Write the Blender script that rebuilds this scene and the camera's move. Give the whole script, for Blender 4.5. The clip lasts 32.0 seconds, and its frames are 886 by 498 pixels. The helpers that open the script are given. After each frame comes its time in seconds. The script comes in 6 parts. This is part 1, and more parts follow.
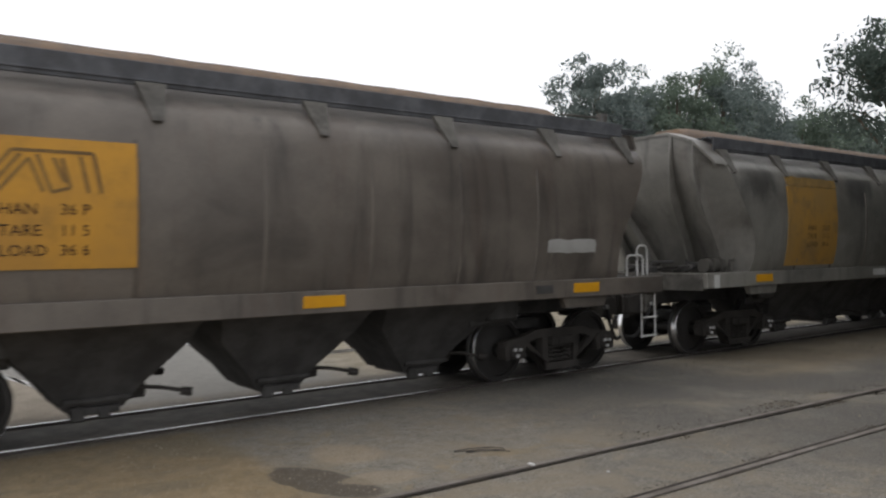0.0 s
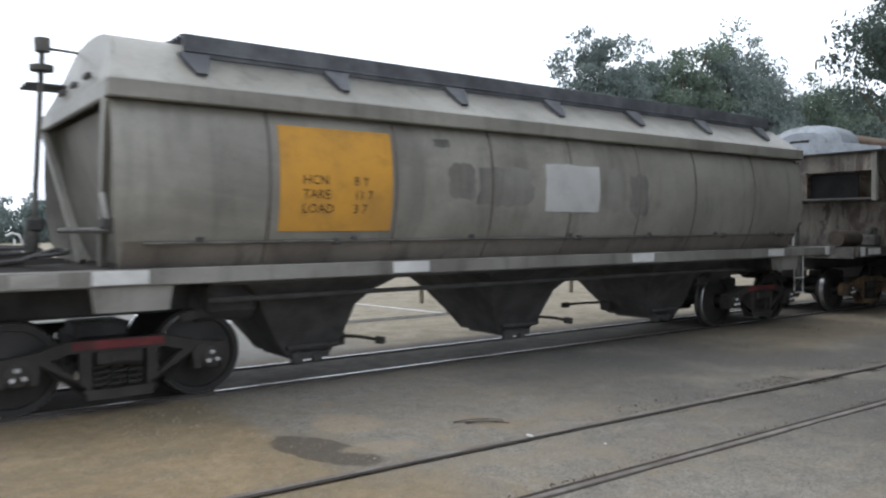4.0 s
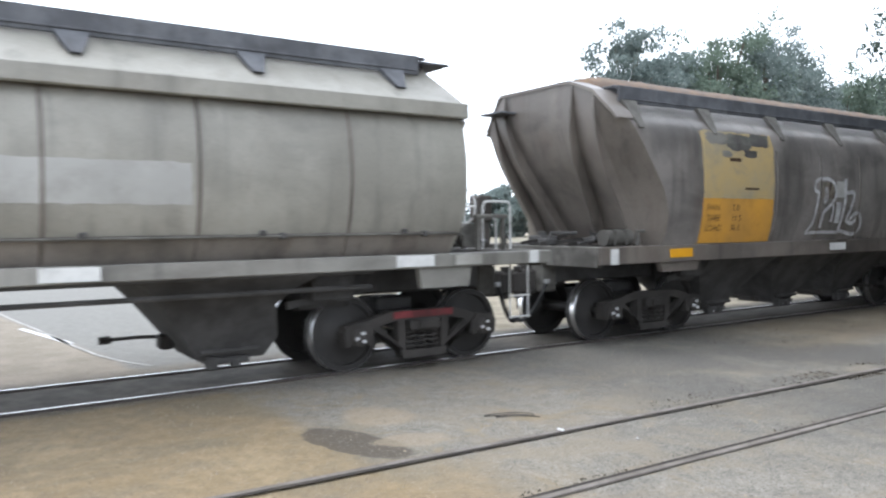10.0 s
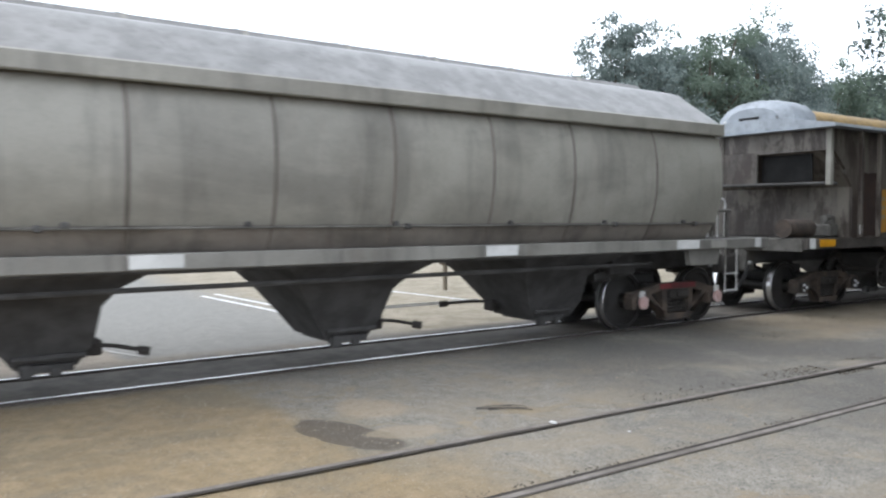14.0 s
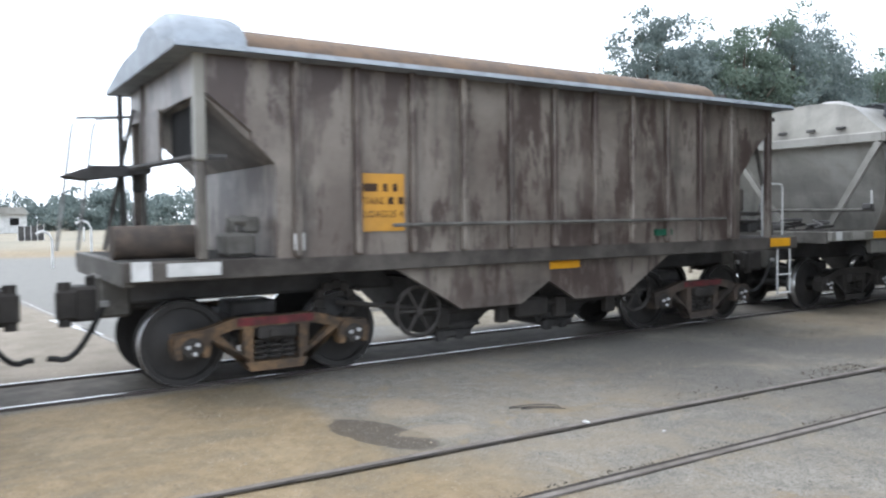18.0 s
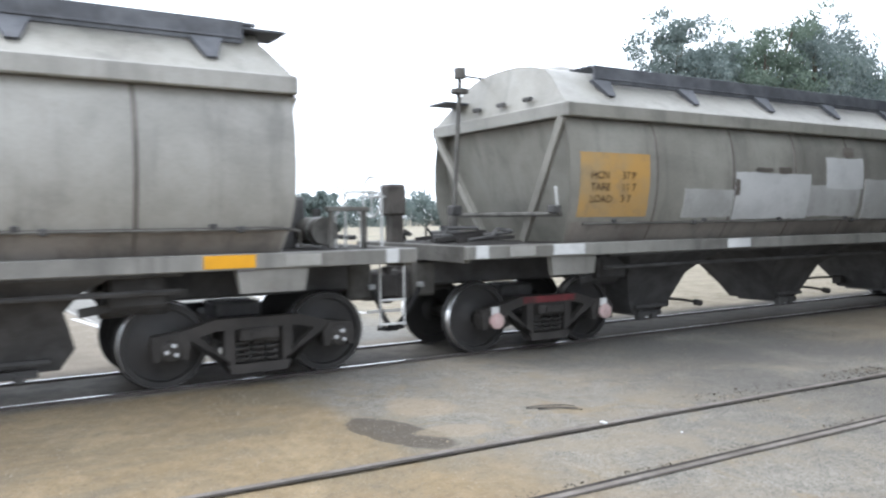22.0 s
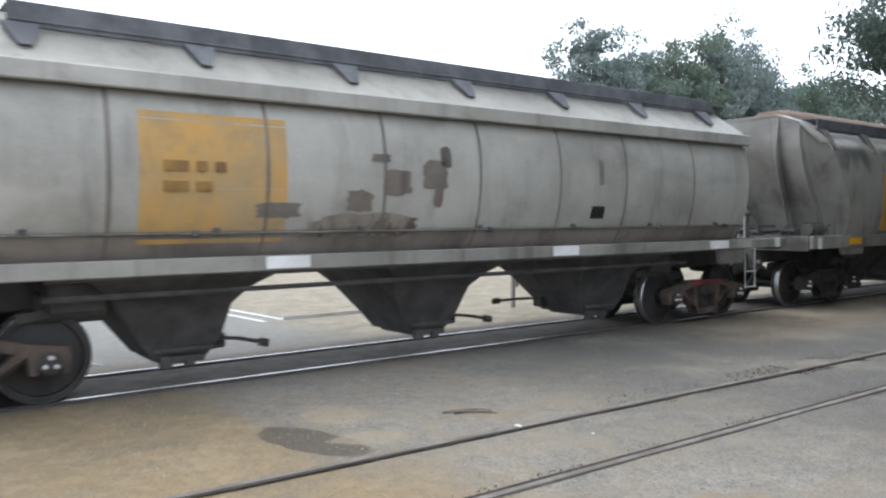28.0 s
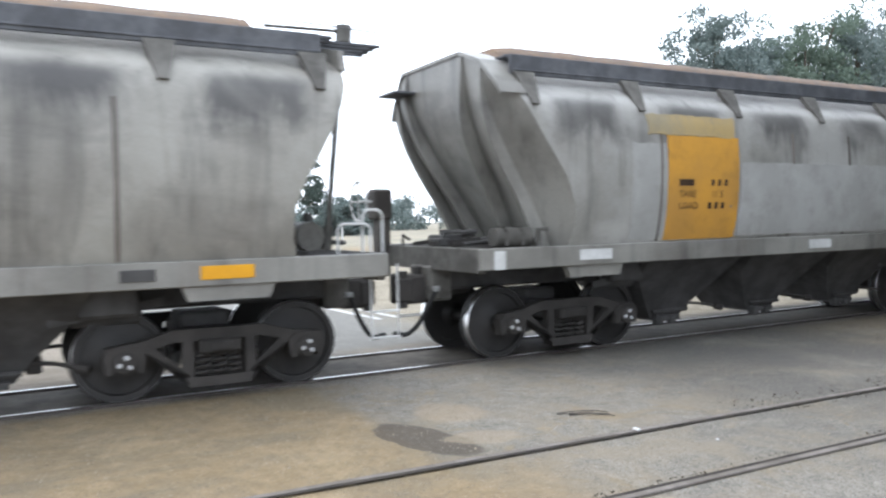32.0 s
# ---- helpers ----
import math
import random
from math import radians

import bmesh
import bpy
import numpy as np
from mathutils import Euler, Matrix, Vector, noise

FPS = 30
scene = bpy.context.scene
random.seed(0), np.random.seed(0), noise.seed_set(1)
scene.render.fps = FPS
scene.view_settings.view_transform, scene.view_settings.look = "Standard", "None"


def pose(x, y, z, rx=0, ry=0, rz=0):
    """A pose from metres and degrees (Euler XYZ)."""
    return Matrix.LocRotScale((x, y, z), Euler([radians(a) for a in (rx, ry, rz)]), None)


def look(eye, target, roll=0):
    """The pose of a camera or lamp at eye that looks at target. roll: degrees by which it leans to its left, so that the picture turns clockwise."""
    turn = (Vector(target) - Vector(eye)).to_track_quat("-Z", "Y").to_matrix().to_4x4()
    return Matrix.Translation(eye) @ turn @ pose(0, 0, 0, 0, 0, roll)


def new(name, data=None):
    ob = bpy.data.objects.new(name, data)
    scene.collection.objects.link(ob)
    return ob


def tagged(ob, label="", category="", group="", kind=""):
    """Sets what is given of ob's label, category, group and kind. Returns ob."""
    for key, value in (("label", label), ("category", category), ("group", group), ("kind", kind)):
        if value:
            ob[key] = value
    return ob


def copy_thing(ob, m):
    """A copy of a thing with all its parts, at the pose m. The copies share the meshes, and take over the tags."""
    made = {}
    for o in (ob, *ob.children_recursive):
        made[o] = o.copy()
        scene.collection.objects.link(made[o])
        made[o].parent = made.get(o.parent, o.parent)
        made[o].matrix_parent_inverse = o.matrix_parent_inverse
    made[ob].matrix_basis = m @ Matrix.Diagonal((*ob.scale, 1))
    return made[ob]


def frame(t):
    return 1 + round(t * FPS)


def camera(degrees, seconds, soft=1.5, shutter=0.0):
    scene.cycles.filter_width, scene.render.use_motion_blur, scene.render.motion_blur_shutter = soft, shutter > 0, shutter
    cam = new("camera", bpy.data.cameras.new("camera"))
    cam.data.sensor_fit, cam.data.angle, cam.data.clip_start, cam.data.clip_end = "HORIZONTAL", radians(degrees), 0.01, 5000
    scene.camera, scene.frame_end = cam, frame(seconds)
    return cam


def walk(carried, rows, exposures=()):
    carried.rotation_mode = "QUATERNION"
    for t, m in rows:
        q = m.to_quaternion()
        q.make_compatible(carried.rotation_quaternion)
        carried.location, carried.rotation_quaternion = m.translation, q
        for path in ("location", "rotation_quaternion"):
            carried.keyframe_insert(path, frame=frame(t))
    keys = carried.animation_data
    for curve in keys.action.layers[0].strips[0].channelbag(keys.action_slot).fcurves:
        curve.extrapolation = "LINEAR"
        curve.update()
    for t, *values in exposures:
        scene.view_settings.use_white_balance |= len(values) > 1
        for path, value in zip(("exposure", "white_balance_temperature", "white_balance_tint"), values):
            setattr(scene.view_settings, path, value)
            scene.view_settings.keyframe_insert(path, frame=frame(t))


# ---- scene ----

# ---- camera: a hand-held camera that stands on one spot and sways ----
PATH = [
    (0.0, 90.48, 0.93, -36.81, 0.007, 0.022, 1.661), (0.5, 91.56, 0.77, -35.83, 0.016, 0.024, 1.652), (1.0, 90.96, 0.53, -37.21, -0.007, 0.030, 1.648),
    (1.5, 89.90, 0.74, -37.84, -0.009, 0.026, 1.647), (2.0, 88.70, 0.53, -37.78, 0.002, 0.019, 1.655), (2.5, 88.41, 0.18, -37.91, -0.009, 0.011, 1.653),
    (4.5, 88.69, 0.37, -36.46, -0.007, 0.006, 1.653), (5.0, 88.90, 0.47, -36.47, -0.006, 0.016, 1.656), (5.5, 88.48, 0.35, -35.74, -0.012, 0.014, 1.657),
    (6.0, 88.90, 0.47, -34.58, -0.001, 0.025, 1.660), (6.5, 88.66, 0.63, -33.96, -0.007, 0.028, 1.661), (7.0, 88.90, 0.61, -33.33, 0.009, 0.026, 1.648),
    (7.5, 89.05, 0.77, -33.66, 0.001, 0.024, 1.650), (8.0, 89.03, 0.22, -32.99, -0.027, 0.015, 1.650), (8.5, 87.75, 0.32, -32.52, -0.015, 0.024, 1.646),
    (9.0, 87.62, -0.08, -33.70, 0.002, 0.012, 1.653), (9.5, 88.04, 0.13, -32.90, 0.006, 0.014, 1.657), (10.0, 88.14, 0.47, -34.33, 0.016, 0.004, 1.646),
    (10.5, 88.10, -0.04, -34.78, 0.011, 0.009, 1.650), (11.0, 87.77, -0.05, -35.43, -0.004, 0.015, 1.647), (11.5, 87.52, -0.15, -34.99, 0.001, 0.011, 1.643),
    (12.0, 87.64, -0.32, -34.55, 0.005, 0.014, 1.653), (12.5, 88.00, -0.07, -34.18, -0.005, 0.021, 1.656), (13.0, 88.04, -0.11, -34.65, -0.010, 0.021, 1.650),
    (13.5, 87.99, 0.13, -34.13, 0.001, 0.015, 1.644), (14.0, 87.64, 0.03, -34.96, -0.000, 0.020, 1.640), (14.5, 88.46, 0.07, -34.33, -0.010, 0.024, 1.640),
    (15.0, 88.33, 0.31, -34.44, -0.006, 0.023, 1.632), (15.5, 87.76, 0.45, -34.37, -0.001, 0.016, 1.641), (17.5, 87.74, 0.54, -33.47, 0.003, -0.004, 1.649),
    (18.0, 87.49, 0.66, -32.66, -0.005, 0.005, 1.659), (18.5, 87.36, 0.59, -32.50, 0.013, -0.001, 1.646), (19.0, 86.88, 0.86, -32.19, 0.002, 0.006, 1.641),
    (19.5, 86.79, 0.62, -31.81, -0.006, 0.017, 1.638), (20.0, 86.80, 0.36, -31.48, -0.016, 0.015, 1.642), (20.5, 87.57, 0.58, -31.06, -0.011, 0.003, 1.646),
    (21.0, 87.76, 0.34, -31.69, -0.018, 0.008, 1.638), (21.5, 87.65, 0.42, -31.61, -0.014, -0.000, 1.644), (22.0, 87.66, 0.53, -31.37, -0.005, 0.001, 1.637),
    (22.5, 87.54, 0.42, -31.95, 0.002, -0.012, 1.642), (23.0, 87.89, 0.86, -34.95, 0.009, -0.014, 1.643), (23.5, 87.84, 0.39, -36.03, 0.003, -0.001, 1.631),
    (24.0, 88.46, 0.29, -36.10, -0.001, 0.005, 1.639), (24.5, 88.20, 0.35, -36.64, -0.002, 0.010, 1.644), (25.0, 88.01, 0.25, -36.52, -0.009, 0.002, 1.645),
    (25.5, 88.33, 0.14, -36.96, -0.000, -0.002, 1.642), (26.0, 87.65, 0.59, -36.96, 0.026, -0.012, 1.634), (26.5, 87.71, 0.15, -37.34, 0.028, -0.021, 1.641),
    (28.5, 88.03, 0.61, -36.75, 0.061, -0.006, 1.642), (29.0, 88.20, 1.17, -35.29, 0.077, 0.001, 1.646), (29.5, 89.41, 1.54, -34.33, 0.085, 0.008, 1.642),
    (30.0, 89.14, 1.56, -33.39, 0.086, 0.014, 1.629), (30.5, 89.96, 0.67, -32.94, 0.067, 0.026, 1.630), (31.0, 88.65, -0.31, -29.67, 0.065, 0.030, 1.606),
    (31.5, 88.28, 0.96, -28.07, 0.082, 0.047, 1.623), (32.0, 87.90, 1.09, -28.78, 0.098, 0.040, 1.639),
]
cam = camera(59.0, 32.0, soft=2.2, shutter=0.25)
walk(cam, [(t, pose(x, y, z, rx, ry, rz)) for t, rx, ry, rz, x, y, z in PATH],
     exposures=[(0.0, -0.70, 6850, 12), (1.0, -0.82, 6750, 12), (2.0, -0.68, 6520, 11), (4.5, -0.03, 6220, 10), (5.0, 0.17, 6200, 10), (6.0, 0.23, 6170, 10), (9.0, 0.23, 6170, 10), (10.0, 0.56, 6170, 10), (11.0, 0.44, 6100, 10), (12.0, 0.68, 6070, 10), (13.0, 0.66, 6170, 10), (14.0, 0.32, 6240, 10),
                (18.0, 0.45, 6070, 10), (19.0, 0.82, 6020, 10), (20.0, 0.57, 6120, 10), (21.0, 0.66, 6120, 10), (22.0, 0.58, 6120, 10), (23.0, 0.20, 6180, 10), (24.0, 0.51, 6170, 10), (25.0, 0.35, 6150, 10), (26.0, 0.36, 6070, 10), (28.5, 0.37, 6170, 10), (29.0, 0.49, 6170, 10), (30.0, -0.06, 6170, 10), (31.0, 0.08, 6120, 10), (32.0, 0.50, 6120, 10)])

# ---- light: a bright overcast sky ----
world = bpy.data.worlds.new("overcast_sky")
scene.world = world
world.use_nodes = True
wn, wl = world.node_tree.nodes, world.node_tree.links
sky = wn.new("ShaderNodeTexSky")
sky.sky_type, sky.sun_disc = "NISHITA", False
sky.sun_elevation, sky.sun_rotation = radians(64.6), radians(-39.3)
sky.air_density, sky.dust_density = 1.0, 4.0
cloud = wn.new("ShaderNodeMixRGB")
cloud.inputs[0].default_value = 0.8
cloud.inputs[2].default_value = (15.0, 15.7, 16.8, 1)
wl.new(sky.outputs[0], cloud.inputs[1])
wl.new(cloud.outputs[0], wn["Background"].inputs[0])
wn["Background"].inputs[1].default_value = 0.15
sun = new("sun", bpy.data.lights.new("sun", "SUN"))
sun.data.energy, sun.data.angle, sun.data.color = 1.1, radians(30), (1.0, 0.98, 0.95)
sun.matrix_world = look((-9, 11, 30), (0, 0, 0))


# ---- materials ----
class Nodes:
    def __init__(self, name):
        self.mat = bpy.data.materials.new(name)
        self.mat.use_nodes = True
        self.n, self.l = self.mat.node_tree.nodes, self.mat.node_tree.links
        self.bsdf = self.n["Principled BSDF"]
        self.co = self.n.new("ShaderNodeTexCoord").outputs["Object"]

    def mapped(self, scale):
        m = self.n.new("ShaderNodeMapping")
        m.inputs["Scale"].default_value = scale
        self.l.new(self.co, m.inputs[0])
        return m.outputs[0]

    def noise(self, scale, detail=4.0, rough=0.6, dist=0.0, stretch=None):
        t = self.n.new("ShaderNodeTexNoise")
        t.inputs["Scale"].default_value = scale
        t.inputs["Detail"].default_value = detail
        t.inputs["Roughness"].default_value = rough
        t.inputs["Distortion"].default_value = dist
        self.l.new(self.mapped(stretch) if stretch else self.co, t.inputs["Vector"])
        return t.outputs["Fac"]

    def ramp(self, fac, lo, hi, flip=False):
        r = self.n.new("ShaderNodeMapRange")
        r.inputs[1].default_value, r.inputs[2].default_value = lo, hi
        r.inputs[3].default_value, r.inputs[4].default_value = (1, 0) if flip else (0, 1)
        r.interpolation_type = "SMOOTHSTEP"
        self.l.new(fac, r.inputs[0])
        return r.outputs[0]

    def math(self, op, a, b):
        m = self.n.new("ShaderNodeMath")
        m.operation = op
        for i, v in enumerate((a, b)):
            if isinstance(v, (int, float)):
                m.inputs[i].default_value = v
            else:
                self.l.new(v, m.inputs[i])
        return m.outputs[0]

    def mix(self, fac, a, b):
        m = self.n.new("ShaderNodeMixRGB")
        for i, v in enumerate((fac, a, b)):
            if isinstance(v, tuple):
                m.inputs[i].default_value = (*v, 1)
            elif isinstance(v, (int, float)):
                m.inputs[i].default_value = v
            else:
                self.l.new(v, m.inputs[i])
        return m.outputs[0]

    def axis(self, k):
        s = self.n.new("ShaderNodeSeparateXYZ")
        self.l.new(self.co, s.inputs[0])
        return s.outputs[k]

    def slide(self):
        """Shifts the pattern along x by a chance amount for each object."""
        c = self.n.new("ShaderNodeCombineXYZ")
        self.l.new(self.math("MULTIPLY", self.rnd(), 60.0), c.inputs[0])
        a = self.n.new("ShaderNodeVectorMath")
        self.l.new(self.co, a.inputs[0])
        self.l.new(c.outputs[0], a.inputs[1])
        self.co = a.outputs[0]

    def rnd(self):
        return self.n.new("ShaderNodeObjectInfo").outputs["Random"]

    def done(self, colour, rough=0.6, metal=0.0, bump=None, strength=0.3, dist=0.01):
        b = self.bsdf
        if isinstance(colour, tuple):
            b.inputs["Base Color"].default_value = (*colour, 1)
        else:
            self.l.new(colour, b.inputs["Base Color"])
        if isinstance(rough, (int, float)):
            b.inputs["Roughness"].default_value = rough
        else:
            self.l.new(rough, b.inputs["Roughness"])
        b.inputs["Metallic"].default_value = metal
        b.inputs["Specular IOR Level"].default_value = 0.5 if metal else 0.18
        if bump is not None:
            k = self.n.new("ShaderNodeBump")
            k.inputs["Strength"].default_value, k.inputs["Distance"].default_value = strength, dist
            self.l.new(bump, k.inputs["Height"])
            self.l.new(k.outputs[0], b.inputs["Normal"])
        return self.mat


def worn(name, a, b, grime=(0.06, 0.055, 0.05), amount=0.5, rough=0.65, metal=0.0, scale=3.0, bump=0.25):
    """Paint or metal of two tones with grime on it."""
    k = Nodes(name)
    if metal < 0.5:
        a, b, grime = (tuple(0.72 * v for v in q) for q in (a, b, grime))
    c = k.mix(k.ramp(k.noise(scale, 6), 0.35, 0.65), a, b)
    c = k.mix(k.math("MULTIPLY", k.ramp(k.noise(scale * 2.3, 8, 0.7), 0.45, 0.7), amount), c, grime)
    fine = k.noise(60, 4)
    return k.done(c, k.math("ADD", k.math("MULTIPLY", fine, 0.25), rough - 0.12), metal, fine, bump, 0.004)


def wagon_paint(name, light, dark, soot, rust, soot_amount, rust_amount, rust_scale=1.4, band=0.0, spread=0.42, cover=0.52):
    """Weathered wagon paint: clouds of dust, streaks that ran down, soot and rust."""
    k = Nodes(name)
    plain = k.axis(0)
    k.slide()
    light, dark, soot, rust = (tuple(0.7 * v for v in q) for q in (light, dark, soot, rust))
    c = k.mix(k.ramp(k.noise(0.9, 5, 0.6), 0.35, 0.65), light, dark)
    streak = k.noise(1.7, 6, 0.6, 0.5, (2.2, 2.2, 0.2))
    c = k.mix(k.math("MULTIPLY", k.ramp(streak, 0.48, 0.72), soot_amount), c, soot)
    cloud_ = k.noise(0.55, 5, 0.6, 0.6, (0.7, 0.7, 1.6))
    c = k.mix(k.math("MULTIPLY", k.ramp(cloud_, 0.5, 0.68), soot_amount * 0.9), c, soot)
    flakes = k.noise(rust_scale, 10, 0.78, 0.3, (1.3, 1.0, 0.3))
    c = k.mix(k.math("MULTIPLY", k.ramp(flakes, cover, cover + 0.07), rust_amount), c, rust)
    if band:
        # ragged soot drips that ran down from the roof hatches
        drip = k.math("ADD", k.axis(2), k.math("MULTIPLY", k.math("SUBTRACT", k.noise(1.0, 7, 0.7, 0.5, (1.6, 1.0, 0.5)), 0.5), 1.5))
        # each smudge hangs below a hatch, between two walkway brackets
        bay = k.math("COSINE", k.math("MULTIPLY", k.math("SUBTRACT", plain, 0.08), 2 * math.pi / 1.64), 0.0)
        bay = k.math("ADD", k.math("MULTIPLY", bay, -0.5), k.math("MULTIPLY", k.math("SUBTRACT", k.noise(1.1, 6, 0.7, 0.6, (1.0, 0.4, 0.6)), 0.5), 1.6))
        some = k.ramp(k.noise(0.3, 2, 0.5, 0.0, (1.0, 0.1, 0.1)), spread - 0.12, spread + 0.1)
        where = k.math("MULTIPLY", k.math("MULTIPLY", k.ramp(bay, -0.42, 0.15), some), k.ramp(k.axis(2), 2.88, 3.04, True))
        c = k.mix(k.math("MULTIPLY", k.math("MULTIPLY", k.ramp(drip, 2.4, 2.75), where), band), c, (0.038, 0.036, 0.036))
    smear = k.noise(1.1, 4, 0.5, 0.9, (0.5, 1.0, 1.1))
    c = k.mix(k.math("MULTIPLY", k.ramp(smear, 0.5, 0.75), 0.35), c, tuple(min(0.5, 1.35 * v) for v in light))
    fine = k.noise(35, 6, 0.7)
    c = k.mix(k.math("MULTIPLY", k.ramp(fine, 0.4, 0.75), 0.14), c, soot)
    h = k.math("ADD", k.math("MULTIPLY", k.noise(1.6, 3), 2.0), k.math("MULTIPLY", fine, 0.25))
    k.done(c, k.math("ADD", k.math("MULTIPLY", fine, 0.3), 0.28), 0.0, h, 0.28, 0.02)
    k.bsdf.inputs["Specular IOR Level"].default_value = 0.42
    return k.mat


SOOT = (0.035, 0.032, 0.03)
RUST = (0.10, 0.05, 0.032)
PAINTS = dict(
    brown=wagon_paint("brown_dusty_paint", (0.2, 0.175, 0.15), (0.13, 0.112, 0.096), SOOT, RUST, 0.55, 0.15),
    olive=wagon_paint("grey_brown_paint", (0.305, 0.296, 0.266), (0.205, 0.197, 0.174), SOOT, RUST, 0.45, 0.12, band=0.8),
    grey=wagon_paint("silver_grey_paint", (0.36, 0.347, 0.303), (0.27, 0.259, 0.222), SOOT, RUST, 0.3, 0.08),
    pale=wagon_paint("pale_silver_paint", (0.42, 0.408, 0.37), (0.31, 0.3, 0.268), SOOT, RUST, 0.3, 0.06),
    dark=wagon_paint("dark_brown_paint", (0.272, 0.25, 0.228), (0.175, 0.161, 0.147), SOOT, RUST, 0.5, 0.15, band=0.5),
    rusty=wagon_paint("flaking_rusty_paint", (0.2, 0.18, 0.15), (0.1, 0.085, 0.07), SOOT, (0.045, 0.032, 0.026), 0.65, 0.95, 2.4, cover=0.48),
    rustdark=wagon_paint("dark_rust_paint", (0.33, 0.295, 0.24), (0.16, 0.132, 0.107), SOOT, (0.062, 0.041, 0.033), 0.6, 0.92, 2.2, cover=0.475),
    redrust=wagon_paint("red_rust_paint", (0.29, 0.255, 0.215), (0.165, 0.135, 0.113), SOOT, (0.07, 0.047, 0.04), 0.6, 0.9, 2.6, cover=0.475),
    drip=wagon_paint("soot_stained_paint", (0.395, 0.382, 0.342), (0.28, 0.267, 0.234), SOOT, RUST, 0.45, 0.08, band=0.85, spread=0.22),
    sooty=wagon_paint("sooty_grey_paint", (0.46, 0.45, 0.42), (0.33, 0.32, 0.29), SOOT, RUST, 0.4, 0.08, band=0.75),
)
PAINTS["lower_brown"] = wagon_paint("road_dirt_on_paint", (0.27, 0.245, 0.215), (0.19, 0.17, 0.148), SOOT, RUST, 0.45, 0.15)
SILL = worn("sill_paint", (0.18, 0.172, 0.155), (0.1, 0.095, 0.085), amount=0.7, scale=2.4)
IRON = worn("pale_grey_iron", (0.45, 0.46, 0.46), (0.28, 0.28, 0.27), amount=0.4, scale=5)
UNDER = worn("underframe_grime", (0.113, 0.11, 0.107), (0.073, 0.071, 0.069), amount=0.3, rough=0.8)
DECK = worn("deck_grime", (0.05, 0.046, 0.042), (0.03, 0.028, 0.026), amount=0.4, rough=0.9)
CAST = worn("cast_steel", (0.066, 0.06, 0.055), (0.042, 0.039, 0.036), amount=0.4, rough=0.75)
BROWNED = worn("browned_cast_steel", (0.13, 0.1, 0.08), (0.06, 0.052, 0.046), amount=0.5, rough=0.8, scale=4)
RUSTED = worn("rusty_steel", (0.26, 0.165, 0.09), (0.08, 0.062, 0.048), amount=0.85, rough=0.8, scale=5)
SILL_DARK = worn("dark_sill_paint", (0.12, 0.108, 0.095), (0.06, 0.053, 0.047), amount=0.6, scale=2.4)
RED = worn("red_paint", (0.24, 0.05, 0.055), (0.11, 0.035, 0.036), amount=0.6, scale=5)
PINK = worn("faded_pink_paint", (0.66, 0.5, 0.47), (0.55, 0.36, 0.33), amount=0.3)
WHEEL = worn("wheel_steel", (0.036, 0.033, 0.031), (0.022, 0.021, 0.02), amount=0.4, rough=0.6, metal=0.2)
TREAD = worn("polished_steel", (0.8, 0.8, 0.8), (0.7, 0.7, 0.7), (0.3, 0.3, 0.3), 0.1, rough=0.3, metal=1.0)
WHITE = worn("white_paint", (0.78, 0.78, 0.76), (0.62, 0.62, 0.6), amount=0.15)
BOLT = worn("bright_bolt_paint", (0.8, 0.8, 0.8), (0.65, 0.65, 0.65), amount=0.1)
YELLOW = worn("yellow_panel_paint", (0.7, 0.36, 0.06), (0.56, 0.3, 0.07), (0.2, 0.13, 0.05), 0.3, scale=1.6)
# panel yellow with the lens glare mixed in as a paler, tanner colour
LIGHT_YELLOW = worn("sun_bleached_yellow_paint", (0.68, 0.4, 0.14), (0.58, 0.36, 0.15), (0.4, 0.3, 0.17), 0.3, scale=1.2)
MUTED_YELLOW = worn("dirty_yellow_paint", (0.52, 0.29, 0.07), (0.42, 0.26, 0.09), (0.2, 0.15, 0.09), 0.55, scale=1.3)
WORN_YELLOW = worn("worn_yellow_paint", (0.52, 0.31, 0.1), (0.4, 0.29, 0.15), (0.22, 0.19, 0.14), 0.5, scale=1.5)
DULL_YELLOW = worn("dull_yellow_paint", (0.4, 0.25, 0.08), (0.3, 0.19, 0.07), (0.14, 0.1, 0.06), 0.5, scale=2.0)
FADED = worn("faded_yellow_paint", (0.5, 0.37, 0.17), (0.4, 0.34, 0.22), (0.3, 0.27, 0.2), 0.6, scale=1.6)
ORANGE = worn("orange_reflector", (0.85, 0.42, 0.02), (0.75, 0.36, 0.02), amount=0.1, rough=0.4)
LETTER = worn("dark_lettering", (0.05, 0.03, 0.02), (0.08, 0.05, 0.03), amount=0.2)
PATCH = worn("grey_cover_paint", (0.48, 0.478, 0.455), (0.4, 0.396, 0.375), (0.25, 0.24, 0.22), 0.4, scale=1.4)
PATCH_WHITE = worn("white_cover_paint", (0.6, 0.6, 0.58), (0.52, 0.52, 0.5), (0.36, 0.355, 0.335), 0.35, scale=1.4)
WALKWAY = worn("walkway_grating", (0.16, 0.166, 0.18), (0.1, 0.104, 0.114), amount=0.3)
ROOFBLUE = worn("pale_blue_roof_paint", (0.42, 0.46, 0.5), (0.33, 0.36, 0.39), amount=0.3)
GLOSSROOF = worn("glossy_grey_roof_paint", (0.21, 0.208, 0.2), (0.13, 0.128, 0.122), amount=0.5, rough=0.42)
GLOSSROOF.node_tree.nodes["Principled BSDF"].inputs["Specular IOR Level"].default_value = 0.5
RUSTROOF = worn("rust_roof_cover", (0.21, 0.14, 0.09), (0.15, 0.108, 0.08), amount=0.4)
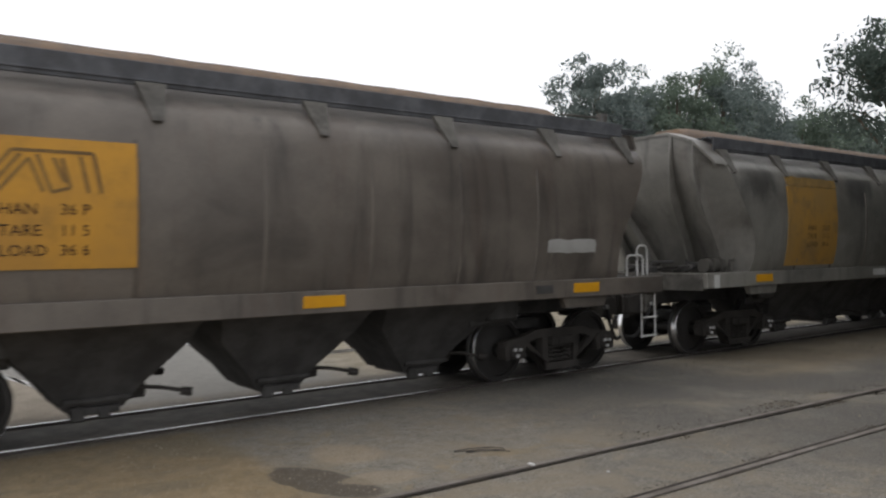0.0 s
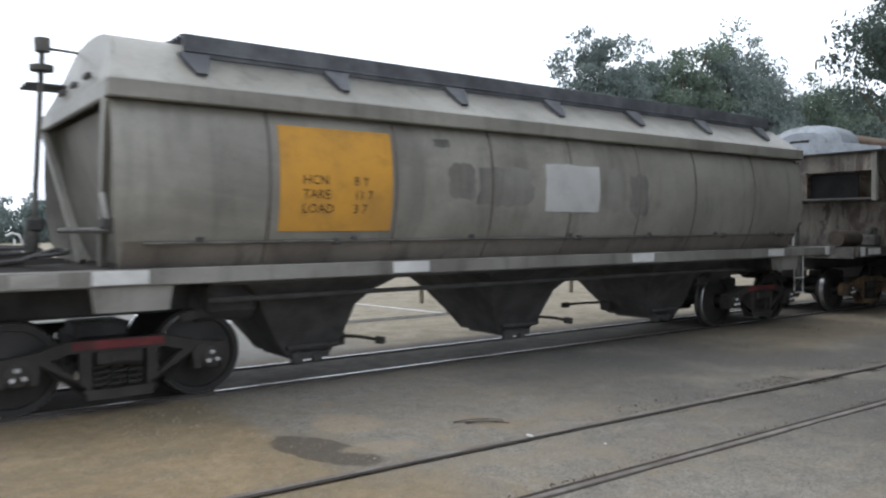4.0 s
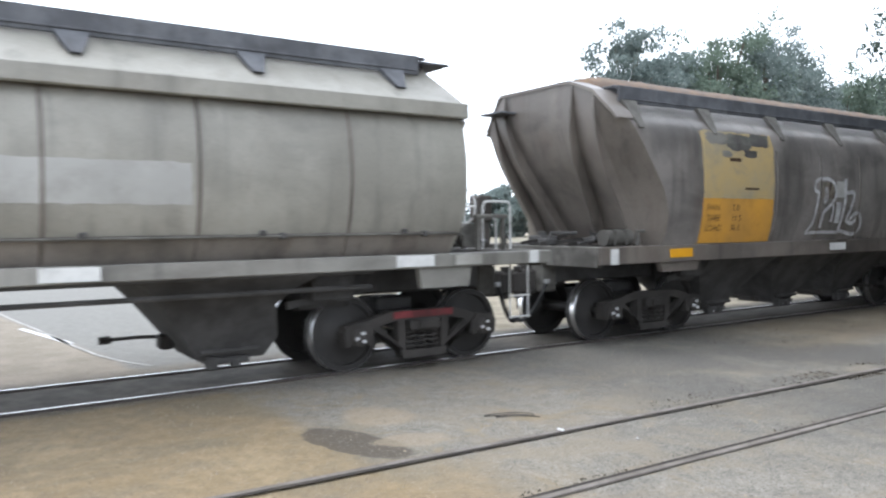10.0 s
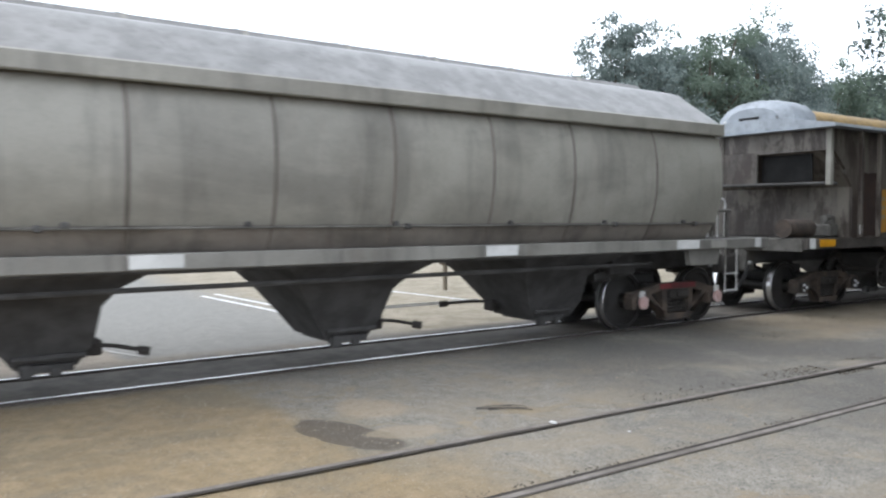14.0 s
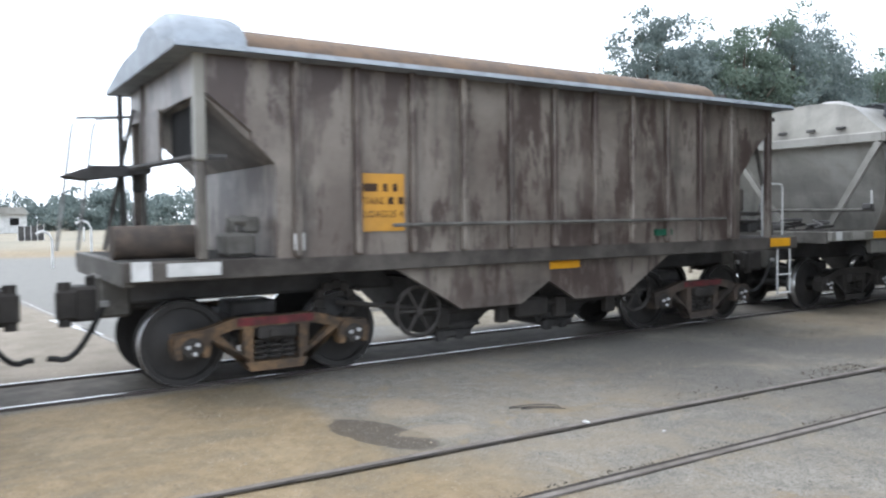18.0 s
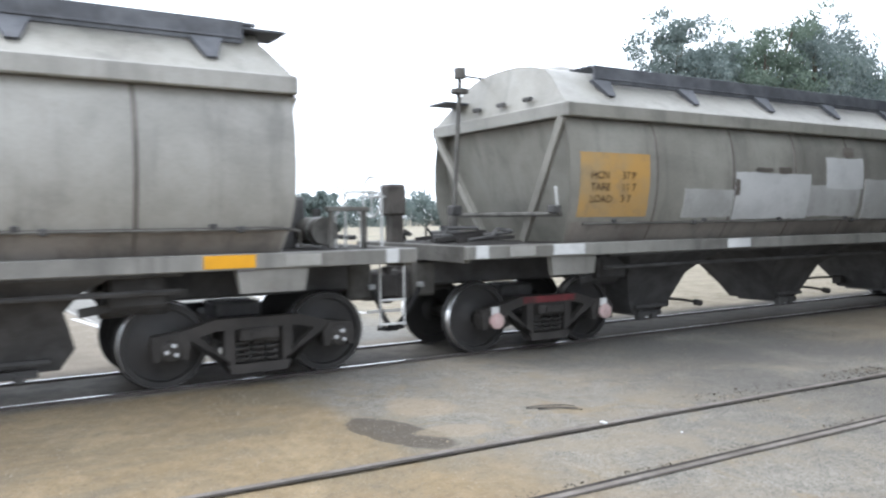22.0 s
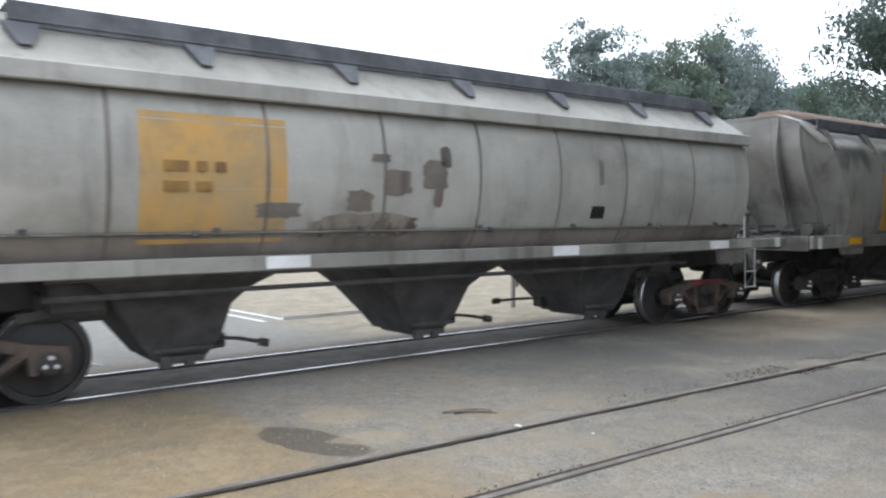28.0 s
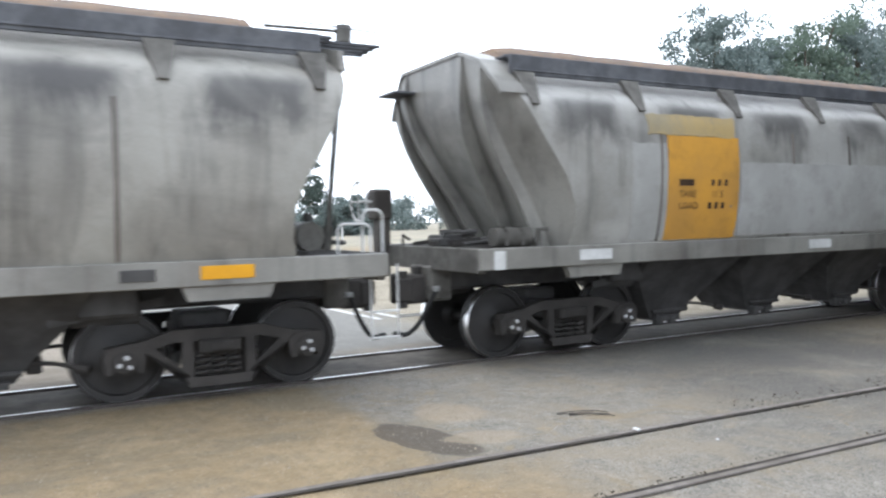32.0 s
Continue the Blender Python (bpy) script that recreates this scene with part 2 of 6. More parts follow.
YELLOWROOF = worn("yellow_roof_cover", (0.42, 0.29, 0.12), (0.31, 0.22, 0.11), amount=0.3)
RUBBER = worn("black_rubber", (0.02, 0.02, 0.02), (0.03, 0.03, 0.03), amount=0.1, rough=0.6)
# near-black for panes and plates, and for shade painted in where openings would be
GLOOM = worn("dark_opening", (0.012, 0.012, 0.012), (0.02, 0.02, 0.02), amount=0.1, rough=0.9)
SPRAY = worn("white_spray_paint", (0.6, 0.6, 0.6), (0.4, 0.4, 0.4), (0.2, 0.2, 0.19), 0.4, scale=6)


# ---- mesh helpers ----
class Shape:
    """Collects corners and faces of one mesh."""
    def __init__(self):
        self.v, self.f = [], []

    def add(self, verts, faces):
        k = len(self.v)
        self.v += [tuple(p) for p in verts]
        self.f += [tuple(i + k for i in q) for q in faces]
        return self

    def box(self, cx, cy, cz, sx, sy, sz, c=None):
        """A box with chamfered edges."""
        hx, hy, hz = sx / 2, sy / 2, sz / 2
        c = min(hx, hy, hz) * 0.3 if c is None else c
        c = min(c, 0.03)
        verts, idx = [], {}
        for a in (-1, 1):
            for b in (-1, 1):
                for d in (-1, 1):
                    for k, p in enumerate(((hx, hy - c, hz - c), (hx - c, hy, hz - c), (hx - c, hy - c, hz))):
                        idx[a, b, d, k] = len(verts)
                        verts.append((cx + a * p[0], cy + b * p[1], cz + d * p[2]))
        faces = []
        for s in (-1, 1):
            faces.append([idx[s, b, d, 0] for b, d in ((-1, -1), (1, -1), (1, 1), (-1, 1))][::s])
            faces.append([idx[a, s, d, 1] for a, d in ((-1, -1), (-1, 1), (1, 1), (1, -1))][::s])
            faces.append([idx[a, b, s, 2] for a, b in ((-1, -1), (1, -1), (1, 1), (-1, 1))][::s])
        for a in (-1, 1):
            for b in (-1, 1):
                faces.append([idx[a, b, -1, 0], idx[a, b, -1, 1], idx[a, b, 1, 1], idx[a, b, 1, 0]][::a * b])
                faces.append([idx[-1, a, b, 1], idx[-1, a, b, 2], idx[1, a, b, 2], idx[1, a, b, 1]][::a * b])
                faces.append([idx[a, -1, b, 2], idx[a, -1, b, 0], idx[a, 1, b, 0], idx[a, 1, b, 2]][::a * b])
                for d in (-1, 1):
                    faces.append([idx[a, b, d, k] for k in range(3)][::a * b * d])
        return self.add(verts, faces)

    def tube(self, path, r, n=8, ends=True):
        """A round bar along a path of points."""
        pts = [Vector(p) for p in path]
        verts, faces = [], []
        for i, p in enumerate(pts):
            d = (pts[min(i + 1, len(pts) - 1)] - pts[max(i - 1, 0)]).normalized()
            u = d.cross((0, 0, 1) if abs(d.z) < 0.9 else (0, 1, 0)).normalized()
            w = d.cross(u)
            for k in range(n):
                a = 2 * math.pi * k / n
                verts.append(p + r * (math.cos(a) * u + math.sin(a) * w))
        for i in range(len(pts) - 1):
            for k in range(n):
                j = (k + 1) % n
                faces.append((i * n + k, i * n + n + k, i * n + n + j, i * n + j))
        if ends:
            faces += [tuple(range(n)), tuple(range(len(verts) - 1, len(verts) - n - 1, -1))]
        return self.add(verts, faces)

    def beam(self, p, q, w, h):
        """A square bar from p to q, w wide across y or x and h deep."""
        p, q = Vector(p), Vector(q)
        d = (q - p).normalized()
        u = d.cross((0, 1, 0) if abs(d.y) < 0.9 else (0, 0, 1)).normalized()
        s = d.cross(u)
        verts = [e + u * h / 2 * a + s * w / 2 * b for e in (p, q) for a, b in ((-1, -1), (1, -1), (1, 1), (-1, 1))]
        return self.add(verts, [(0, 1, 2, 3), (7, 6, 5, 4), (0, 4, 5, 1), (1, 5, 6, 2), (2, 6, 7, 3), (3, 7, 4, 0)])

    def prism(self, outline, y0, y1):
        """A plate: an outline in x and z, from y0 to y1."""
        n = len(outline)
        verts = [(x, y0, z) for x, z in outline] + [(x, y1, z) for x, z in outline]
        faces = [tuple(range(n)), tuple(range(2 * n - 1, n - 1, -1))]
        faces += [(i, i + n, (i + 1) % n + n, (i + 1) % n) for i in range(n)]
        return self.add(verts, faces)

    def lathe(self, prof, y_axis_at, n=24, caps=True):
        """A turned body round an axis along y: prof is (radius, y) from end to end."""
        x0, z0 = y_axis_at
        verts = [(x0 + r * math.cos(2 * math.pi * k / n), y, z0 + r * math.sin(2 * math.pi * k / n)) for r, y in prof for k in range(n)]
        faces = []
        for i in range(len(prof) - 1):
            for k in range(n):
                j = (k + 1) % n
                faces.append((i * n + k, i * n + j, i * n + n + j, i * n + n + k))
        if caps:
            faces += [tuple(range(n - 1, -1, -1)), tuple(range(len(verts) - n, len(verts)))]
        return self.add(verts, faces)

    def grid(self, rows, flip=False):
        """A sheet through rows of points."""
        n = len(rows[0])
        verts = [p for r in rows for p in r]
        faces = [(i * n + k, i * n + k + 1, i * n + n + k + 1, i * n + n + k) for i in range(len(rows) - 1) for k in range(n - 1)]
        return self.add(verts, [q[::-1] for q in faces] if flip else faces)

    def mesh(self, name, mat, smooth=35):
        me = bpy.data.meshes.new(name)
        me.from_pydata(self.v, [], self.f)
        me.materials.append(mat)
        me.update()
        bm = bmesh.new()
        bm.from_mesh(me)
        bmesh.ops.recalc_face_normals(bm, faces=bm.faces)
        bm.to_mesh(me)
        bm.free()
        if smooth:
            me.polygons.foreach_set("use_smooth", [True] * len(me.polygons))
            me.set_sharp_from_angle(angle=radians(smooth))
        return me


def part(name, shape, material, parent=None, label="", smooth=35):
    """Links a shape as one mesh object, under a thing or under a part."""
    ob = new(name, shape.mesh(name, material, smooth) if isinstance(shape, Shape) else shape)
    ob.parent = parent
    return tagged(ob, label)


def twin(ob, parent, m=None):
    """The same mesh again under a parent, at the pose m."""
    o = new(ob.name.split(".")[0], ob.data)
    o.parent = parent
    if m is not None:
        o.matrix_basis = m
    if "label" in ob:
        o["label"] = ob["label"]
    return o


def lerp_table(table, z):
    """Straight-line values of a table of rows (z, ...)."""
    if z <= table[0][0]:
        return table[0][1:]
    for a, b in zip(table, table[1:]):
        if z <= b[0]:
            f = (z - a[0]) / (b[0] - a[0])
            return tuple(p + f * (q - p) for p, q in zip(a[1:], b[1:]))
    return table[-1][1:]


# ---- running gear, shared by all wagons ----
R_WHEEL, BASE = 0.42, 1.69


def wheelset(parent, x):
    axle = part("wheelset", Shape().tube([(0, -0.92, 0), (0, 0.92, 0)], 0.075, 12), WHEEL, parent)
    axle.matrix_basis = pose(x, 0, R_WHEEL)
    for s in (-1, 1):
        rim = [(0.08, 0.47), (0.11, 0.60), (0.16, 0.585), (0.22, 0.555), (0.345, 0.55), (0.355, 0.59), (0.42, 0.59), (0.415, 0.50), (0.445, 0.475), (0.44, 0.455), (0.35, 0.455), (0.34, 0.5), (0.16, 0.5), (0.08, 0.45)]
        part("wheel", Shape().lathe([(r, s * y) for r, y in rim], (0, 0), 40), WHEEL, axle, smooth=30)
        part("tread", Shape().lathe([(0.4165, s * 0.5925), (0.4215, s * 0.588), (0.4215, s * 0.51)], (0, 0), 40, False), TREAD, axle, "wheel tread worn bright")
        cap = Shape().lathe([(0.1, s * 0.86), (0.1, s * 0.955), (0.085, s * 0.965)], (0, 0), 16)
        part("bearing_cap", cap, CAST, axle)
        for k in range(3):
            a = 2 * math.pi * k / 3 + 0.4
            bolt = Shape().lathe([(0.021, s * 0.95), (0.021, s * 0.985), (0.014, s * 0.992)], (0.052 * math.cos(a), 0.052 * math.sin(a)), 6)
            part("cap_bolt", bolt, BOLT, axle, "bright bolt head")
    return axle


def side_frame(parent, x, side, mat, accent=None, pink=False):
    """A cast bogie side: arched top, sloping struts, spring nest."""
    y0, y1 = side * 0.78, side * 0.9
    h, z = BASE / 2, R_WHEEL
    s = Shape()
    s.prism([(x - h - 0.17, z + 0.13), (x - h + 0.14, z + 0.17), (x - 0.42, z + 0.25), (x + 0.42, z + 0.25), (x + h - 0.14, z + 0.17), (x + h + 0.17, z + 0.13),
             (x + h + 0.17, z + 0.02), (x + h - 0.13, z + 0.06), (x + 0.42, z + 0.14), (x - 0.42, z + 0.14), (x - h + 0.13, z + 0.06), (x - h - 0.17, z + 0.02)], y0, y1)
    for d in (-1, 1):
        s.prism([(x + d * (h - 0.10), z + 0.12), (x + d * (h - 0.22), z + 0.13), (x + d * 0.30, z - 0.27), (x + d * 0.28, z - 0.17), (x + d * 0.36, z - 0.16)], y0, y1)
        s.prism([(x + d * (h - 0.12), z + 0.1), (x + d * 0.27, z - 0.28), (x + d * 0.27, z - 0.18), (x + d * (h - 0.26), z + 0.1)], y0 + side * 0.01, y1 - side * 0.01)
        s.prism([(x + d * 0.34, z + 0.17), (x + d * 0.24, z + 0.17), (x + d * 0.24, z - 0.26), (x + d * 0.34, z - 0.22)], y0, y1)
        s.prism([(x + d * h - 0.18, z + 0.06), (x + d * h - 0.16, z - 0.1), (x + d * h - 0.1, z - 0.1), (x + d * h - 0.09, z + 0.03), (x + d * h + 0.09, z + 0.03), (x + d * h + 0.1, z - 0.1), (x + d * h + 0.16, z - 0.1), (x + d * h + 0.18, z + 0.06), (x + d * h + 0.12, z + 0.14), (x + d * h - 0.12, z + 0.14)], y0 - side * 0.02, y1 + side * 0.03)
    s.prism([(x - 0.32, z - 0.2), (x + 0.32, z - 0.2), (x + 0.28, z - 0.29), (x - 0.28, z - 0.29)], y0 - side * 0.04, y1 + side * 0.02)
    fr = part("bogie_side_frame", s, mat, parent)
    for k in (-0.15, 0.0, 0.15):
        coil = [(x + k + 0.058 * math.cos(a * 0.9), side * 0.85 + 0.058 * math.sin(a * 0.9), z - 0.2 + 0.0078 * a) for a in range(0, 29)]
        part("spring", Shape().tube(coil, 0.014, 5), CAST, fr)
    bol = Shape().box(x, side * 0.86, z + 0.085, 0.4, 0.2, 0.13)
    bol.box(x, side * 0.965, z + 0.085, 0.2, 0.03, 0.07)
    part("bolster_end", bol, mat, fr)
    if accent:
        part("top_chord", Shape().box(x, side * 0.908, z + 0.2, 0.78, 0.012, 0.085), accent, fr, "red painted strip on the bogie frame")
    if pink:
        for d in (-1, 1):
            p = Shape().lathe([(0.1, side * 0.93), (0.1, side * 0.985), (0.05, side * 0.99), (0.05, side * 1.01)], (x + d * h, z), 16)
            p.box(x + d * h, side * 0.95, z + 0.12, 0.1, 0.04, 0.12)
            part("bearing_cover", p, PINK, fr, "faded pink bearing cover")
    return fr


def bogie(parent, x, mat=CAST, accent=None, pink=False):
    for s in (-1, 1):
        side_frame(parent, x, s, mat, accent, pink)
    b = Shape().box(x, 0, 0.52, 0.42, 1.6, 0.2)
    b.box(x, 0, 0.68, 0.5, 0.5, 0.16)
    b.box(x, 0.0, 0.3, 0.1, 1.3, 0.12)
    for d in (-1, 1):
        b.box(x + d * 0.36, 0, 0.36, 0.09, 1.25, 0.14)
        for s in (-1, 1):
            b.box(x + d * 0.395, s * 0.53, 0.42, 0.05, 0.1, 0.3)
    for s in (-1, 1):
        b.box(x, s * 0.72, 0.36, 0.56, 0.05, 0.3)
    part("bolster", b, UNDER, parent)
    return [wheelset(parent, x + d * BASE / 2) for d in (-1, 1)]


def brake_cylinder(parent, x):
    """Brake cylinder and levers slung under the frame on the inner side of a bogie."""
    c = Shape().box(x, 0, 0.97, 0.5, 1.7, 0.3)
    c.tube([(x - 0.3, -0.5, 0.86), (x - 0.25, -0.5, 0.86), (x + 0.25, -0.5, 0.86), (x + 0.3, -0.5, 0.86)], 0.15, 12)
    c.beam((x - 0.5, -0.75, 0.8), (x + 0.5, -0.6, 0.92), 0.03, 0.08)
    part("brake_cylinder", c, UNDER, parent)


def coupler(parent, x, d):
    """An automatic coupler with its shank; d is the way it points."""
    s = Shape().box(x - d * 0.2, 0, 0.83, 0.75, 0.18, 0.2)
    s.box(x + d * 0.18, 0.02, 0.83, 0.3, 0.36, 0.34, 0.03)
    s.box(x + d * 0.34, -0.12, 0.83, 0.2, 0.12, 0.3, 0.03)
    s.box(x + d * 0.33, 0.14, 0.83, 0.14, 0.1, 0.36, 0.03)
    s.tube([(x + d * 0.36, -0.11, 0.62), (x + d * 0.36, -0.11, 1.05)], 0.06, 10)
    s.box(x + d * 0.05, 0.0, 1.04, 0.2, 0.14, 0.12, 0.02)
    c = part("coupler", s, CAST, parent)
    hose = [(x + d * (0.05 + 0.06 * k), -0.35 + 0.02 * k, 0.82 - 0.5 * math.sin(math.pi * min(k, 7) / 12)) for k in range(9)]
    part("brake_hose", Shape().tube(hose, 0.028, 8), RUBBER, c, "black rubber brake hose")
    part("hose_cock", Shape().box(x + d * 0.04, -0.35, 0.84, 0.08, 0.05, 0.06), IRON, c)


def steps(parent, x, y=-1.38):
    """White tubular steps and hand loops at a wagon's corner."""
    s = Shape()
    for dx in (-0.15, 0.15):
        s.tube([(x + dx, y, 1.2), (x + dx, y, 0.42)], 0.012, 6)
    for z in (0.45, 0.72):
        s.box(x, y - 0.01, z, 0.32, 0.06, 0.016)
    part("step_ladder", s, WHITE, parent, "white step ladder")


def grab_loop(parent, x, y, z0, z1, w=0.3):
    r = 0.06
    pts = [(x - w / 2, y, z0), (x - w / 2, y, z1 - r), (x - w / 2 + r * 0.4, y, z1 - r * 0.3), (x - w / 2 + r, y, z1), (x + w / 2 - r, y, z1), (x + w / 2 - r * 0.4, y, z1 - r * 0.3), (x + w / 2, y, z1 - r), (x + w / 2, y, z0)]
    part("grab_rail", Shape().tube(pts, 0.016, 6), WHITE, parent, "white tubular grab rail")


def hand_brake(parent, x, y=0.3):
    """A gear box on a stand with a spoked hand wheel."""
    hb = part("hand_brake", Shape().box(x + 0.06, y, 1.86, 0.24, 0.3, 0.4, 0.03), SILL_DARK, parent, "dark hand brake gear box")
    part("brake_post", Shape().box(x + 0.08, y, 1.3, 0.17, 0.22, 0.76), SILL_DARK, hb)
    w = Shape()
    ring = [(x - 0.24, y + 0.26 * math.cos(a * math.pi / 9), 1.9 + 0.26 * math.sin(a * math.pi / 9)) for a in range(19)]
    w.tube(ring, 0.017, 6)
    for a in range(4):
        w.tube([(x - 0.24, y, 1.9), (x - 0.24, y + 0.26 * math.cos(a * math.pi / 2), 1.9 + 0.26 * math.sin(a * math.pi / 2))], 0.012, 5)
    w.tube([(x - 0.24, y, 1.9), (x, y, 1.9)], 0.02, 6)
    part("hand_wheel", w, WHITE, hb, "white spoked hand wheel")


def end_gear(parent, x, d, seed):
    """Reservoir, valve and pipes on an end deck."""
    r = random.Random(seed)
    res = Shape().tube([(x, -0.75, 1.5), (x, -0.68, 1.5), (x, -0.1, 1.5), (x, -0.03, 1.5)], 0.15, 14)
    part("air_reservoir", res, SILL, parent)
    for q in (-0.6, -0.2):
        part("reservoir_strap", Shape().lathe([(0.156, q - 0.02), (0.156, q + 0.02)], (x, 1.5), 14), IRON, parent)
    v = Shape().box(x + d * 0.35, 0.35, 1.45, 0.25, 0.35, 0.22)
    v.tube([(x + d * 0.35, 0.35, 1.5), (x + d * 0.35, 0.35, 1.75)], 0.06, 8)
    v.tube([(x + d * 0.45, -0.5, 1.42), (x + d * 0.45, 0.9, 1.42)], 0.03, 6)
    v.tube([(x + d * 0.45, 0.9, 1.42), (x + d * 0.45, 0.9, 1.62), (x, 0.9, 1.62)], 0.025, 6)
    v.box(x - d * 0.1, 0.75, 1.46, 0.3, 0.22, 0.2)
    part("brake_valve", v, UNDER, parent)


def low_gear(parent, x, seed):
    """Brake rigging that lies low on an end deck: levers, a relay valve, a coil of pipe."""
    r = random.Random(seed)
    v = Shape().box(x + 0.1, 0.25, 1.39, 0.34, 0.3, 0.14)
    v.tube([(x + 0.1, 0.25, 1.42), (x + 0.1, 0.25, 1.52)], 0.07, 10)
    part("relay_valve", v, UNDER, parent)
    v = Shape().box(x - 0.22, -0.2, 1.38, 0.18, 0.22, 0.1)
    v.tube([(x - 0.2, -0.2, 1.4), (x - 0.15, -0.2, 1.5), (x + 0.2, -0.35, 1.5)], 0.028, 6)
    part("isolating_cock", v, UNDER, parent)
    for k in range(3):
        y = -0.75 + 0.45 * k + r.uniform(-0.1, 0.1)
        part("brake_lever", Shape().beam((x - 0.4, y, 1.36), (x + 0.45, y + r.uniform(-0.4, 0.4), 1.39 + 0.03 * k), 0.02, 0.045), CAST, parent)
    for k in range(4):
        px, py = x + r.uniform(-0.35, 0.5), r.uniform(-1.0, 0.9)
        part("pipe_stub", Shape().tube([(px, py, 1.33), (px, py, 1.33 + r.uniform(0.08, 0.2)), (px + 0.12, py + 0.05, 1.4)], 0.02, 6), UNDER, parent)
    ring = [(x + 0.36 + 0.17 * math.cos(a * math.pi / 6), -0.55 + 0.17 * math.sin(a * math.pi / 6), 1.37 + 0.008 * a) for a in range(15)]
    part("brake_pipe", Shape().tube(ring + [(x + 0.1, -0.8, 1.4), (x - 0.3, -0.9, 1.37)], 0.022, 6), UNDER, parent)


def underframe(parent, half, zs, zb, sill_mat, shallow=False):
    """Side sills, end beams, centre sill and end decks."""
    for s in (-1, 1):
        b = Shape().box(0, s * 1.36, (zs + zb) / 2, 2 * half, 0.08, zs - zb, 0.01)
        b.box(0, s * 1.30, zb + 0.012, 2 * half - 0.02, 0.12, 0.018, 0.004)
        part("side_sill", b, sill_mat, parent)
    for d in (-1, 1):
        e = Shape().box(d * (half - 0.05), 0, (zs + zb) / 2 - 0.02, 0.1, 2.62, zs - zb + 0.04, 0.01)
        e.box(d * (half - 0.12), 0, 0.9, 0.3, 0.55, 0.42)
        part("end_beam", e, SILL, parent)
        part("deck", Shape().box(d * (half - 0.95), 0, zs - 0.03, 1.7, 2.6, 0.04), DECK, parent)
    if shallow:
        c = Shape().box(0, 0, 1.12, 2 * half - 0.2, 0.5, 0.08)
        for d in (-1, 1):
            c.box(d * (half - 1.5), 0, 0.98, 2.8, 0.5, 0.34)
        part("centre_sill", c, UNDER, parent)
    else:
        part("centre_sill", Shape().box(0, 0, 0.98, 2 * half - 0.2, 0.5, 0.34), UNDER, parent)
    for d in (-1, 1):
        coupler(parent, d * (half - 0.05), d)


def side_sheet(prof, x0, x1, z0, z1, off, nz=8, nx=2, rag=0.0):
    """A thin plate that follows a wagon's side on the near face; rag roughens its outline."""
    s = Shape()
    r = random.Random(int(1000 * (x0 + 7 * z0)))
    if rag:
        nx, nz = max(4, int((x1 - x0) / 0.09)), max(5, int((z1 - z0) / 0.09))
    zz = [z0 + (z1 - z0) * k / nz for k in range(nz + 1)]
    xx = [x0 + (x1 - x0) * k / nx for k in range(nx + 1)]
    at = [[(x + (r.uniform(-rag, rag) if i in (0, nx) else 0), z + (r.uniform(-rag, rag) if j in (0, nz) else 0)) for i, x in enumerate(xx)] for j, z in enumerate(zz)]
    outer = [[(x, -prof(z) - off, z) for x, z in row] for row in at]
    inner = [[(x, -prof(z) + 0.01, z) for x, z in row] for row in at]
    s.grid(outer)
    for a, b in ((outer[0], inner[0]), (outer[-1], inner[-1])):
        s.grid([a, b])
    s.grid([[r[0] for r in outer], [r[0] for r in inner]])
    s.grid([[r[-1] for r in outer], [r[-1] for r in inner]])
    return s


GLYPHS = {}


def letters(text, size):
    """The outline of a text as corners and faces, at x and z."""
    if (text, size) not in GLYPHS:
        cu = bpy.data.curves.new("lettering", "FONT")
        cu.body, cu.size, cu.resolution_u = text, size, 2
        ob = new("lettering", cu)
        bpy.context.view_layer.update()
        me = bpy.data.meshes.new_from_object(ob.evaluated_get(bpy.context.evaluated_depsgraph_get()))
        GLYPHS[text, size] = [tuple(v.co) for v in me.vertices], [tuple(p.vertices) for p in me.polygons]
        bpy.data.objects.remove(ob)
        bpy.data.curves.remove(cu)
        bpy.data.meshes.remove(me)
    return GLYPHS[text, size]


def lettering(parent, prof, text, x, z, size, off=0.019, wide=1.0, mat=None):
    vs, fs = letters(text, size)
    # one piece for each character
    root = list(range(len(vs)))

    def find(k):
        while root[k] != k:
            k = root[k]
        return k
    for f in fs:
        for k in f[1:]:
            root[find(k)] = find(f[0])
    groups = {}
    for f in fs:
        groups.setdefault(find(f[0]), []).append(f)
    for faces in groups.values():
        used = sorted({k for f in faces for k in f})
        at = {k: j for j, k in enumerate(used)}
        s = Shape().add([(x + vs[k][0] * wide, -prof(z + vs[k][1]) - off, z + vs[k][1]) for k in used], [tuple(at[k] for k in f) for f in faces])
        part("painted_character", s, mat or LETTER, parent, "dark stencilled character", smooth=0)


def reflector(parent, x, y, z, w=0.55, h=0.13, mat=None):
    mat = mat or ORANGE
    part("reflector", Shape().box(x, y, z, w, 0.012, h, 0.003), mat, parent, "orange reflector plate" if mat is ORANGE else "white painted plate")


